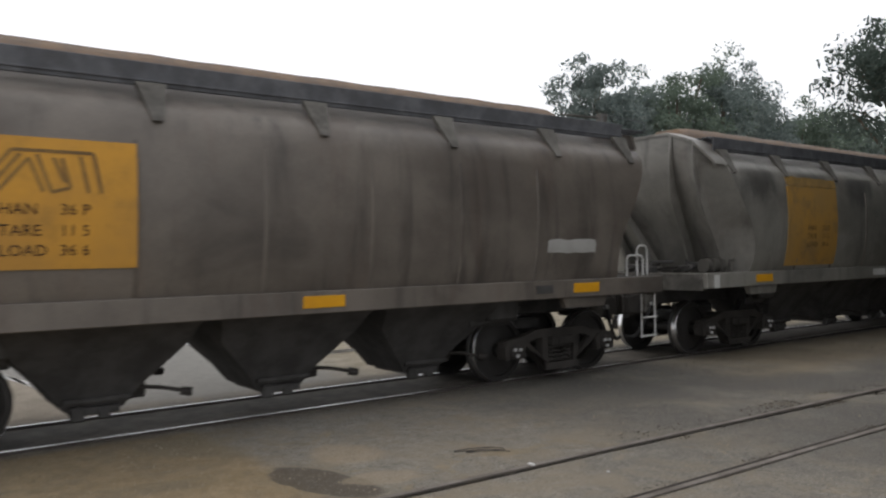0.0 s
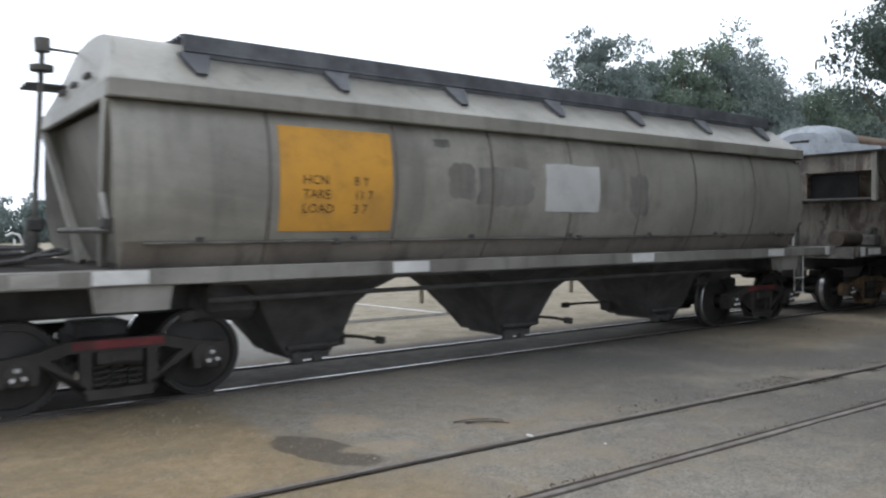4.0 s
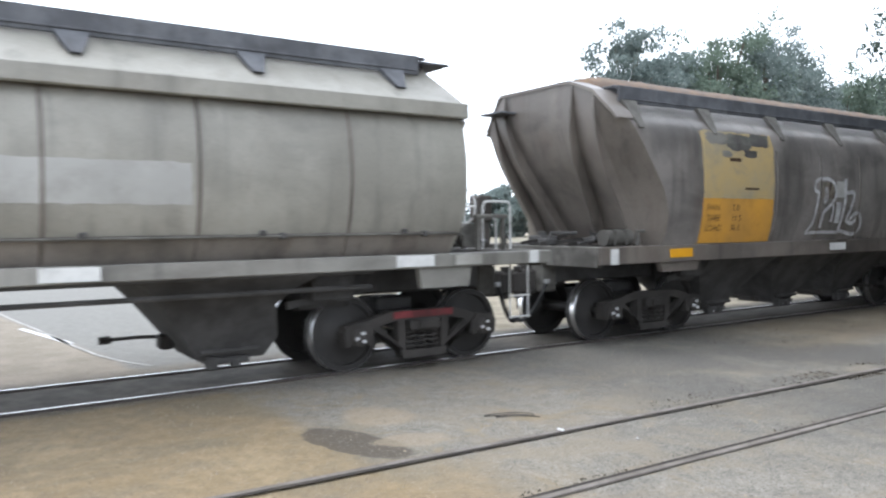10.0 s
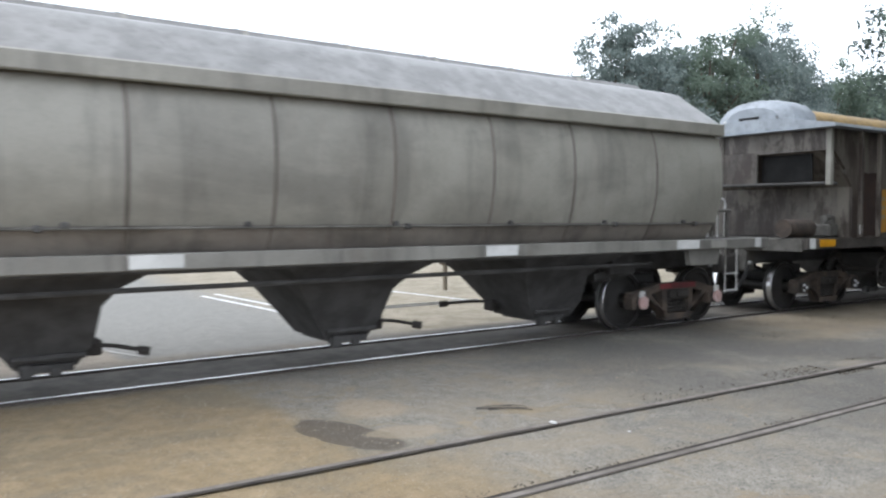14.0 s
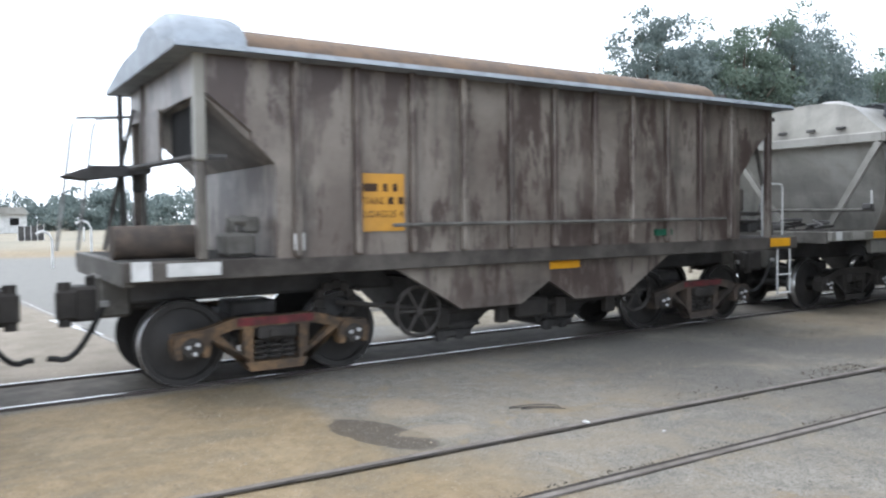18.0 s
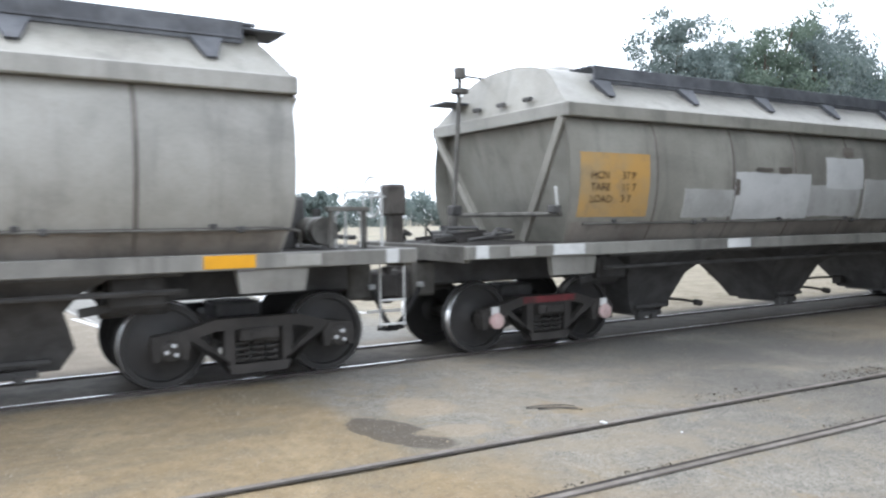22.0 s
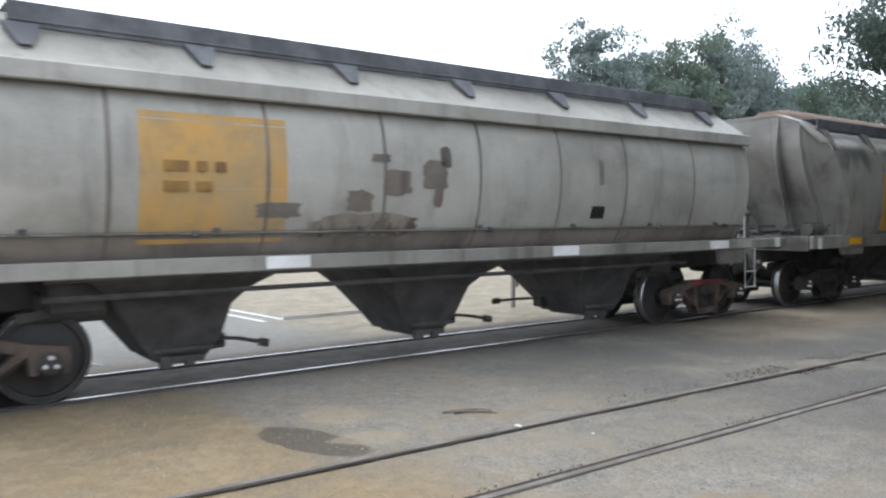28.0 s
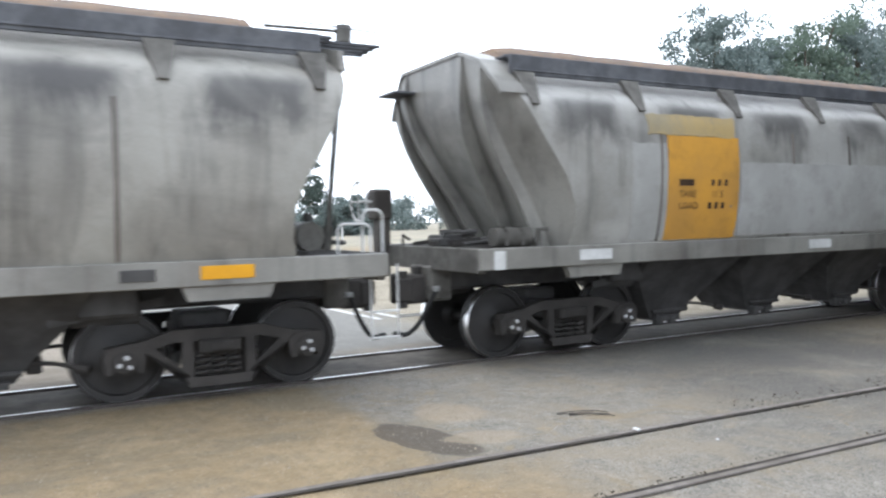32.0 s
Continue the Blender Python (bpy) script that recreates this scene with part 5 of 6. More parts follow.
        data_lines(w, "N", -3.44, -2.88, (1.8, 1.65, 1.51), (("HAN", "2 8"), T5, L36))
        for k, (x, z, rx, rz) in enumerate(((-3.2, 2.82, 0.26, 0.09), (-2.7, 2.78, 0.3, 0.13), (-2.2, 2.83, 0.26, 0.1), (-2.45, 2.62, 0.16, 0.06), (-3.0, 2.6, 0.12, 0.05))):
            blotch(w, "N", x, z, rx, rz, PAINTS["olive"], 190 + k, "worn_spot", "spot where the yellow paint has worn away", 0.017)
        plain_bars(w, "N", -2.95, 2.5, (0.26,), 0.05)
        plain_bars(w, "N", -2.6, 2.1, (0.34,), 0.03)
        bubble = ((-0.92, 1.45), (-0.76, 1.59), (-0.69, 1.88), (-0.65, 2.11), (-0.78, 2.11), (-0.76, 2.26), (-0.64, 2.31), (-0.41, 2.32), (-0.24, 2.27), (-0.15, 2.17), (-0.15, 2.04), (-0.24, 1.93), (-0.41, 1.82), (-0.5, 1.78), (-0.53, 1.53))
        eye_ = ((-0.46, 2.18), (-0.39, 2.09), (-0.41, 1.98), (-0.49, 1.9), (-0.46, 2.18))
        hook = ((0.13, 2.09), (0.39, 2.12), (0.42, 2.04), (0.33, 1.85), (0.21, 1.64), (0.4, 1.58), (0.52, 1.66))
        curl = ((0.33, 1.66), (0.44, 1.76), (0.58, 1.78), (0.7, 1.66), (0.7, 1.51), (0.58, 1.41), (0.4, 1.42), (0.04, 1.48))
        for line, wide in ((bubble, 0.055), (eye_, 0.035), (((-0.22, 1.91), (-0.21, 1.77), (-0.24, 1.62)), 0.05), (((-0.04, 1.94), (-0.07, 1.6)), 0.14), (((0.13, 2.33), (0.13, 1.94), (0.02, 1.44)), 0.075), (hook, 0.065), (curl, 0.06), (((-0.92, 1.45), (-0.42, 1.46), (0.02, 1.45)), 0.05)):
            spray(w, han_side, line, wide)
        panel(w, "N", -0.55, -0.22, 2.0, 2.26, PAINTS["rustdark"], "spray_fill", "dark inside of a sprayed letter", 0.004)
        panel(w, "N", -0.15, 0.1, 2.02, 2.28, PATCH, "spray_fill", "pale sprayed patch", 0.004)
        plates(w, "N", "oww")
    elif i == 6:
        panel(w, "H", -4.95, -4.12, 1.64, 2.28, FADED, "data_panel", "faded yellow data panel")
        data_lines(w, "H", -4.88, -4.38, (2.08, 1.94, 1.8), (("HCN", ""), T7, L37), 0.125)
        plain_bars(w, "H", -4.36, 2.08, (0.05, 0.08), 0.08)
        plates(w, "H", "owww")
        trim(w, "H", "rp")
    elif i == 7:
        panel(w, "R", -2.52, -2.0, 1.36, 2.12, YELLOW, "data_panel", yellow, 0.015)
        for z in (1.92, 1.76, 1.6):
            plain_bars(w, "R", -2.47, z, (0.18, 0.16), 0.07, FADED)
        panel(w, "R", -3.17, -2.6, 1.3, 2.4, RUST_DARK, "rust_panel", "dark rusty panel", 0.003)
        repaint(w, ("roof_cover",), YELLOWROOF)
        plates(w, "R", "ow-")
    elif i == 8:
        panel(w, "R", -2.52, -2.03, 1.5, 2.08, YELLOW, "data_panel", yellow, 0.015)
        plain_bars(w, "R", -2.5, 1.9, (0.16, 0.05, 0.05), 0.08)
        lettering(w, rib_side, "TARE", -2.5, 1.77, 0.1)
        plain_bars(w, "R", -2.22, 1.77, (0.06, 0.06), 0.075)
        lettering(w, rib_side, "LOAD", -2.5, 1.64, 0.1)
        lettering(w, rib_side, "25 4", -2.22, 1.64, 0.1)
        part("corner_post", Shape().box(-4.09, -1.37, 1.72, 0.09, 0.09, 0.88, 0.015), PAINTS["rusty"], w)
        panel(w, "R", 1.67, 1.96, 1.36, 1.44, GREENP, "small_plate", "small green plate", 0.05)
        plates(w, "R", "woo")
        trim(w, "R", "r")
    elif i == 9:
        panel(w, "H", -5.28, -4.1, 1.62, 2.66, LIGHT_YELLOW, "data_panel", yellow, 0.015)
        data_lines(w, "H", -5.08, -4.6, (2.19, 1.99, 1.79), (("HCN", "5 J"), T7, L37), 0.14)
        plates(w, "H", "owoo")
        panel_y = -1.408
        part("sill_strip", Shape().box(0.75, panel_y, 1.25, 1.0, 0.012, 0.11, 0.003), WHITE, w, "long white strip on the sill")
    elif i == 10:
        panel(w, "H", -5.3, -4.18, 1.62, 2.38, WORN_YELLOW, "data_panel", "worn yellow data panel")
        data_lines(w, "H", -5.15, -4.66, (2.07, 1.93, 1.79), (("HCN", "37 P"), T7, L37))
        for k, (x0, x1, z0, z1) in enumerate(((-3.55, -2.6, 1.6, 1.97), (-2.58, -0.95, 1.57, 2.2), (-0.95, 0.3, 1.6, 2.05), (-0.56, 0.36, 2.0, 2.46), (0.42, 1.35, 1.56, 2.15), (1.7, 2.36, 1.66, 2.2))):
            panel(w, "H", x0, x1, z0, z1, (PATCH, PATCH_WHITE)[k in (1, 3)], "cover_patch", "large pale cover patch", 0.012 + 0.0015 * k)
        for k, (x, z, rx, rz) in enumerate(((-2.55, 2.0, 0.05, 0.12), (-2.0, 2.24, 0.2, 0.035), (-1.55, 2.24, 0.16, 0.05), (1.5, 2.1, 0.09, 0.38), (0.0, 2.55, 0.14, 0.08), (1.4, 1.6, 0.12, 0.08))):
            blotch(w, "H", x, z, rx, rz, PAINTS["brown"], 140 + k, "scuff", "dark scuff mark", 0.023)
        plates(w, "H", "wwww")
        trim(w, "H", "rp")
    elif i == 11:
        panel(w, "N", -3.42, -1.7, 1.35, 2.62, MUTED_YELLOW, "data_panel", yellow, 0.015)
        panel(w, "N", -3.42, -1.7, 2.62, 2.85, FADED, "faded_panel", "faded top of the yellow panel", 0.015)
        data_lines(w, "N", -2.86, -2.2, (1.97, 1.82, 1.67), (("HAN", "68 L"), T5, L36))
        panel(w, "N", -1.66, 2.95, 1.37, 2.27, PATCH_WHITE, "cover_patch", "long white cover patch", 0.016)
        panel(w, "N", -4.2, -3.5, 1.37, 2.02, PATCH_WHITE, "cover_patch", "white cover patch")
        panel(w, "N", 3.15, 3.62, 1.62, 2.1, PATCH, "cover_patch", "grey cover patch")
        plates(w, "N", "www")
        repaint(w, ("roof_hatch",), YELLOWROOF)
    elif i == 12:
        panel(w, "H", -3.8, -2.42, 1.45, 2.62, WORN_YELLOW, "data_panel", "worn yellow data panel")
        plain_bars(w, "H", -3.6, 2.1, (0.22, 0.1, 0.1), 0.09, EMBLEM)
        plain_bars(w, "H", -3.6, 1.92, (0.22, 0.14), 0.09, EMBLEM)
        panel(w, "H", 1.9, 2.15, 1.66, 1.82, GLOOM, "dark_plate", "small dark square plate")
        for k, (x, z, rx, rz) in enumerate(((-1.15, 2.05, 0.2, 0.14), (-0.65, 2.15, 0.18, 0.16), (-0.5, 2.35, 0.08, 0.12), (-0.6, 1.9, 0.07, 0.12), (-1.35, 2.3, 0.12, 0.05), (-1.6, 1.85, 0.16, 0.12), (2.05, 2.25, 0.05, 0.18), (-2.5, 1.75, 0.25, 0.08))):
            blotch(w, "H", x, z, rx, rz, PAINTS["brown"], 160 + k, "scuff", "brown scuff where the paint is gone", 0.006)
        blotch(w, "H", -1.5, 1.6, 0.65, 0.13, PAINTS["redrust"], 171, "rust_stain", "brown rust stain", 0.005)
        plates(w, "H", "wwww")
        trim(w, "H", "r")
    elif i == 13:
        panel(w, "N", -2.95, -1.74, 1.4, 2.5, YELLOW, "data_panel", yellow, 0.015)
        data_lines(w, "N", -2.84, -2.3, (1.87, 1.73, 1.58), (("HAN", "34 U"), T5, L36))
        plain_bars(w, "N", -2.3, 2.52, (0.16, 0.1), 0.03)
        blotch(w, "N", 0.2, 2.3, 0.4, 0.12, GREENF, 180, "faded_mark", "faint green spray mark")
        plates(w, "N", "owo")
    elif i == 14:
        panel(w, "N", -2.85, -1.65, 1.35, 2.6, YELLOW, "data_panel", yellow, 0.015)
        panel(w, "N", -3.15, -1.7, 2.6, 2.85, FADED, "faded_panel", "faded top of the yellow panel", 0.015)
        panel(w, "N", -3.4, -2.87, 1.36, 2.5, PATCH, "cover_patch", "pale cover patch")
        for z, word in ((1.86, "TARE"), (1.72, "LOAD")):
            lettering(w, han_side, word, -2.68, z, 0.12)
        plain_bars(w, "N", -2.68, 2.0, (0.24,), 0.08)
        plain_bars(w, "N", -2.14, 2.0, (0.05, 0.05, 0.05), 0.08)
        lettering(w, han_side, "11 5", -2.14, 1.86, 0.12)
        plain_bars(w, "N", -2.18, 1.72, (0.05, 0.05, 0.05), 0.08)
        panel(w, "N", -1.6, 1.6, 1.37, 2.3, PATCH, "cover_patch", "long pale cover patch", 0.016)
        plates(w, "N", "www")


PROTO = {}
WAGONS = []


def make_wagon(i, spec):
    kind = spec["kind"]
    if kind not in PROTO:
        PROTO[kind] = build_han() if kind == "N" else build_hcn(kind == "H") if kind in "HP" else build_ribbed()
    return copy_thing(PROTO[kind], pose(0, 0, 0))


EMBLEM = worn("worn_emblem_paint", (0.2, 0.12, 0.05), (0.32, 0.19, 0.06), amount=0.2)
# dark, sooty and drip wagons get darker end paint in place of end shade
ENDS = dict(brown="brown", olive="olive", dark="brown", sooty="olive", drip="olive")
RUST_DARK = worn("dark_rust_panel", (0.075, 0.05, 0.04), (0.05, 0.036, 0.032), amount=0.4, rough=0.8)
GREENP = worn("green_plate_paint", (0.02, 0.12, 0.07), (0.02, 0.08, 0.05), amount=0.2)
GREENF = worn("faint_green_paint", (0.22, 0.27, 0.23), (0.2, 0.24, 0.2), amount=0.4)
for i, spec in enumerate(SPECS):
    w = make_wagon(i, spec)
    kind = spec["kind"]
    repaint(w, ("body", "end_panel", "end_rib", "end_cap", "end_brace", "end_fascia", "end_flap", "cornice", "side_panel", "rib", "hopper_apron", "corner_post"), PAINTS[spec["paint"]])
    if kind in "HPN":
        repaint(w, ("side_sill", "bolster_bracket"), PAINTS["brown" if i in (0, 5) else "olive"])
    if kind in "HP":
        repaint(w, ("seam",), PAINTS["brown"])
    if kind == "N":
        repaint(w, ("end_panel", "end_rib", "end_cap"), PAINTS[ENDS[spec["paint"]]])
    tagged(w, spec["label"], "wagon", "train of hopper wagons")
    dress(i, w)
    for o in w.children:
        if o.name.split(".")[0] == "bogie_side_frame" and i in (3, 6, 7, 8, 12):
            rusty = i in (3, 8) and o.data.vertices[0].co.x < 0
            o.material_slots[0].link = "OBJECT"
            o.material_slots[0].material = RUSTED if rusty else BROWNED
    if kind == "N":
        repaint(w, ("seam",), PAINTS["brown"])
    WAGONS.append((w, LEAD[i] + BASE / 2 + BC[kind] / 2, kind))
for ob in PROTO.values():
    for o in (*ob.children_recursive, ob):
        bpy.data.objects.remove(o)


# ---- tracks and ground ----
TRACK_Y = 8.42


def ground_material():
    k = Nodes("asphalt_and_sand")
    fine = k.noise(90, 4, 0.7)
    mid = k.noise(7, 6, 0.65)
    big = k.noise(0.6, 5, 0.6, 0.4)
    asphalt = k.mix(k.ramp(mid, 0.3, 0.7), (0.178, 0.163, 0.138), (0.242, 0.225, 0.19))
    asphalt = k.mix(k.math("MULTIPLY", k.ramp(big, 0.4, 0.65), 0.5), asphalt, (0.135, 0.128, 0.115))
    asphalt = k.mix(k.math("MULTIPLY", k.ramp(fine, 0.5, 0.75), 0.4), asphalt, (0.27, 0.26, 0.243))
    # aggregate worn bare, brown dust swept into the hollows
    agg = k.noise(38, 6, 0.8)
    asphalt = k.mix(k.math("MULTIPLY", k.ramp(agg, 0.52, 0.6), 0.9), asphalt, (0.075, 0.07, 0.062))
    asphalt = k.mix(k.math("MULTIPLY", k.ramp(k.noise(55, 3, 0.8), 0.58, 0.68), 0.8), asphalt, (0.36, 0.345, 0.31))
    tar = k.noise(2.2, 8, 0.8, 1.2, (0.6, 1.6, 1.0))
    asphalt = k.mix(k.math("MULTIPLY", k.ramp(tar, 0.56, 0.66), 0.5), asphalt, (0.1, 0.094, 0.083))
    mottle = k.noise(8, 6, 0.75, 0.4)
    asphalt = k.mix(k.math("MULTIPLY", k.ramp(mottle, 0.48, 0.6), 0.4), asphalt, (0.1, 0.094, 0.08))
    dust = k.math("MULTIPLY", k.ramp(k.noise(1.3, 8, 0.75, 0.6), 0.42, 0.62), 0.8)
    asphalt = k.mix(dust, asphalt, (0.205, 0.176, 0.133))
    sand = k.mix(k.ramp(mid, 0.3, 0.7), (0.185, 0.139, 0.08), (0.237, 0.183, 0.112))
    sand = k.mix(k.math("MULTIPLY", k.ramp(k.noise(1.7, 6, 0.7), 0.45, 0.7), 0.55), sand, (0.15, 0.128, 0.095))
    sand = k.mix(k.math("MULTIPLY", k.ramp(k.noise(25, 6, 0.8), 0.53, 0.66), 0.5), sand, (0.1, 0.082, 0.06))
    sand = k.mix(k.math("MULTIPLY", k.ramp(k.noise(0.45, 6, 0.7, 1.0), 0.47, 0.6), 0.55), sand, (0.135, 0.118, 0.085))
    sand = k.mix(k.math("MULTIPLY", k.ramp(k.noise(0.9, 7, 0.7, 0.8), 0.5, 0.62), 0.5), sand, (0.29, 0.228, 0.142))
    sand = k.mix(k.math("MULTIPLY", k.ramp(k.noise(60, 3, 0.8), 0.6, 0.72), 0.6), sand, (0.36, 0.31, 0.24))
    x, y = k.axis(0), k.axis(1)
    wob = k.math("MULTIPLY", k.math("SUBTRACT", k.noise(0.9, 6, 0.7), 0.5), 2.6)
    # the sandy ground to the side of the crossing
    edge = k.math("ADD", k.math("ADD", x, wob), k.math("MULTIPLY", k.math("SUBTRACT", y, 5.6), 0.28))
    slab = k.math("ADD", x, k.math("MULTIPLY", wob, 0.22))
    left = k.math("MAXIMUM", k.ramp(slab, 2.55, 2.85, True), k.math("MULTIPLY", k.ramp(edge, 2.0, 3.3, True), 0.85))
    ky = k.ramp(k.math("ADD", y, k.math("MULTIPLY", wob, 0.15)), 7.55, 7.85, True)
    # past the paving on the far side the field begins
    far = k.ramp(k.math("ADD", k.math("ADD", y, k.math("MULTIPLY", x, 0.25)), wob), 36.0, 44.0)
    verge = k.math("MULTIPLY", k.ramp(k.math("ADD", x, wob), 8.5, 11.5), k.math("MULTIPLY", k.ramp(k.math("ADD", y, k.math("MULTIPLY", wob, 0.3)), 5.3, 6.2), ky))
    mask = k.math("MAXIMUM", k.math("MULTIPLY", left, ky), k.math("MAXIMUM", far, k.math("MULTIPLY", verge, 0.45)))
    patches = k.math("MULTIPLY", k.ramp(k.noise(1.1, 6, 0.7, 0.8), 0.54, 0.64), k.math("MULTIPLY", k.ramp(edge, 3.0, 7.5, True), ky))
    mask = k.math("MAXIMUM", mask, k.math("MULTIPLY", patches, 0.7))
    # tree shade on the right, put into the asphalt as a darker colour
    old = k.math("MULTIPLY", k.ramp(k.math("ADD", x, k.math("MULTIPLY", wob, 1.3)), 3.6, 7.8), k.ramp(k.noise(0.5, 4, 0.6), 0.25, 0.55))
    asphalt = k.mix(k.math("MULTIPLY", old, 0.9), asphalt, k.mix(k.ramp(agg, 0.45, 0.6), (0.1, 0.096, 0.088), (0.065, 0.062, 0.057)))
    c = k.mix(mask, asphalt, sand)
    field = k.mix(k.ramp(k.noise(0.12, 5, 0.6), 0.4, 0.6), (0.25, 0.22, 0.165), (0.2, 0.185, 0.14))
    c = k.mix(k.ramp(y, 42, 56), c, field)
    lot = k.ramp(y, 9.3, 9.8)
    c = k.mix(k.math("MULTIPLY", lot, k.ramp(mask, 0.2, 0.5, True)), c, k.mix(k.ramp(k.math("ADD", x, wob), 4.8, 6.6), k.mix(k.ramp(mid, 0.3, 0.7), (0.15, 0.147, 0.135), (0.185, 0.181, 0.166)), k.mix(k.ramp(k.noise(2.2, 6, 0.75, 0.5), 0.35, 0.65), (0.17, 0.148, 0.105), (0.25, 0.22, 0.168))))
    # a damp stain beside the rail
    sx, sy = k.math("SUBTRACT", x, 2.81), k.math("SUBTRACT", y, 5.32)
    d2 = k.math("ADD", k.math("POWER", k.math("DIVIDE", k.math("ADD", sx, k.math("MULTIPLY", sy, 0.22)), 0.25), 2.0), k.math("POWER", k.math("DIVIDE", sy, 0.58), 2.0))
    d2 = k.math("ADD", d2, k.math("MULTIPLY", k.math("SUBTRACT", k.noise(4.5, 5, 0.6), 0.5), 1.1))
    c = k.mix(k.math("MULTIPLY", k.ramp(d2, 0.8, 1.15, True), 0.85), c, (0.07, 0.06, 0.048))
    # a pale tongue of sand beside it
    px, py = k.math("SUBTRACT", x, 3.22), k.math("SUBTRACT", y, 5.12)
    e2 = k.math("ADD", k.math("POWER", k.math("DIVIDE", k.math("ADD", px, k.math("MULTIPLY", py, 0.5)), 0.3), 2.0), k.math("POWER", k.math("DIVIDE", py, 0.22), 2.0))
    e2 = k.math("ADD", e2, k.math("MULTIPLY", k.math("SUBTRACT", k.noise(4.5, 5, 0.6), 0.5), 1.4))
    c = k.mix(k.math("MULTIPLY", k.ramp(e2, 0.6, 1.1, True), 0.6), c, (0.26, 0.215, 0.155))
    # another, paler, behind the stain
    px, py = k.math("SUBTRACT", x, 3.36), k.math("SUBTRACT", y, 5.95)
    e3 = k.math("ADD", k.math("POWER", k.math("DIVIDE", px, 0.3), 2.0), k.math("POWER", k.math("DIVIDE", py, 0.42), 2.0))
    e3 = k.math("ADD", e3, k.math("MULTIPLY", k.math("SUBTRACT", k.noise(3.5, 6, 0.7), 0.5), 2.4))
    c = k.mix(k.math("MULTIPLY", k.ramp(e3, 0.5, 1.3, True), 0.55), c, (0.28, 0.225, 0.155))
    # the sandy shoulder across the track
    sh = k.ramp(k.math("ADD", k.math("SUBTRACT", x, k.math("MULTIPLY", k.math("SUBTRACT", 18.0, y), 0.11)), k.math("MULTIPLY", wob, 0.15)), 1.15, 1.35, True)
    c = k.mix(k.math("MULTIPLY", sh, k.ramp(y, 9.1, 9.4)), c, k.mix(k.ramp(k.noise(1.2, 6, 0.7), 0.35, 0.65), (0.17, 0.148, 0.115), (0.23, 0.2, 0.16)))
    # loose grit over everything: dark crumbs and pale chips
    c = k.mix(k.math("MULTIPLY", k.ramp(k.noise(30, 3, 0.7, 0.3), 0.57, 0.63), 0.35), c, (0.062, 0.055, 0.045))
    c = k.mix(k.math("MULTIPLY", k.ramp(k.noise(42, 3, 0.7, 0.6), 0.6, 0.66), 0.35), c, (0.38, 0.35, 0.29))
    h = k.math("ADD", fine, k.math("ADD", k.math("MULTIPLY", mid, 0.5), k.math("MULTIPLY", k.noise(220, 2), 0.6)))
    return k.done(c, 0.85, 0.0, h, 0.6, 0.012)


ground = Shape()
xs = [-400, -120, -40, -15] + [-10 + 0.5 * k for k in range(61)] + [24, 32, 45, 70, 120, 220, 450]
ys = [-60, -15, -4] + [0.5 * k for k in range(0, 26)] + [14, 17, 22, 30, 45, 80, 150, 300, 600]
ground.grid([[(x, y, -0.03 + (0.012 * noise.noise((x * 0.7, y * 0.7, 0)) if 1 < y < 7.4 and -9 < x < 19 else 0)) for x in xs] for y in ys])
tagged(part("ground", ground, ground_material()), "asphalt and sandy ground crossed by rails", "ground", kind="structure")

RAIL = worn("rail_steel", (0.09, 0.08, 0.072), (0.06, 0.05, 0.045), amount=0.3, rough=0.55)
RAIL_DULL = worn("dull_rail_steel", (0.25, 0.225, 0.2), (0.16, 0.14, 0.12), amount=0.5, rough=0.6)
GROOVE = worn("groove_dirt", (0.035, 0.03, 0.026), (0.065, 0.055, 0.045), amount=0.4, rough=0.9, scale=6)
DARKFILL = worn("dark_crossing_fill", (0.155, 0.138, 0.116), (0.1, 0.09, 0.077), amount=0.5, rough=0.85)


def rail(y0, slope, x0, x1, top, groove, bright, mat, label):
    """A rail set in the paving, with a flat dark strip for the wheel groove on its inner side."""
    r = new("rail")
    n = 60

    def line(a, z):
        return [(x0 + (x1 - x0) * k / n, y0 + slope * (x0 + (x1 - x0) * k / n) + a, z) for k in range(n + 1)]
    b = Shape().grid([line(a, top + z) for a, z in ((-0.028, -0.04), (-0.028, -0.006), (-0.023, 0.0), (0.023, 0.0), (0.028, -0.006), (0.028, -0.04))])
    part("rail_head", b, mat, r)
    if bright:
        part("running_face", Shape().grid([line(a, top + 0.0015) for a in (-0.013, 0.013)]), TREAD, r, "rail top polished bright")
    if groove:
        # no hollow: the groove's shade is painted as a flat dark strip
        part("flange_groove", Shape().grid([line(a, -0.0155) for a in sorted((groove * 0.027, groove * 0.07))]), GROOVE, r, "flat strip painted dark as a shaded groove beside the rail")
    if not bright:
        part("dirt_seam", Shape().grid([line(a, -0.0162) for a in sorted((-groove * 0.027, -groove * 0.036))]), GROOVE, r, "dirt packed beside the rail")
    return tagged(r, label, "rail", "rails", kind="structure")


for y in (TRACK_Y - 0.565, TRACK_Y + 0.565):
    rail(y, 0.0, -150, 260, 0.0, 0, True, RAIL, "bright worn rail of the train's track")
for y, slope, g in ((4.755, -0.034, -1), (3.60, -0.019, 1)):
    rail(y, slope, -40, 60, -0.012, g, False, RAIL_DULL, "dull rusty rail set in the paving")
# paving between the rails; its dark colour carries the shade under the train
fill = Shape().box(0, TRACK_Y, -0.028, 400, 1.0, 0.012, 0.002)
tagged(part("crossing_fill", fill, DARKFILL), "paving between the track's rails, coloured dark for the train's shade", "paving", kind="structure")


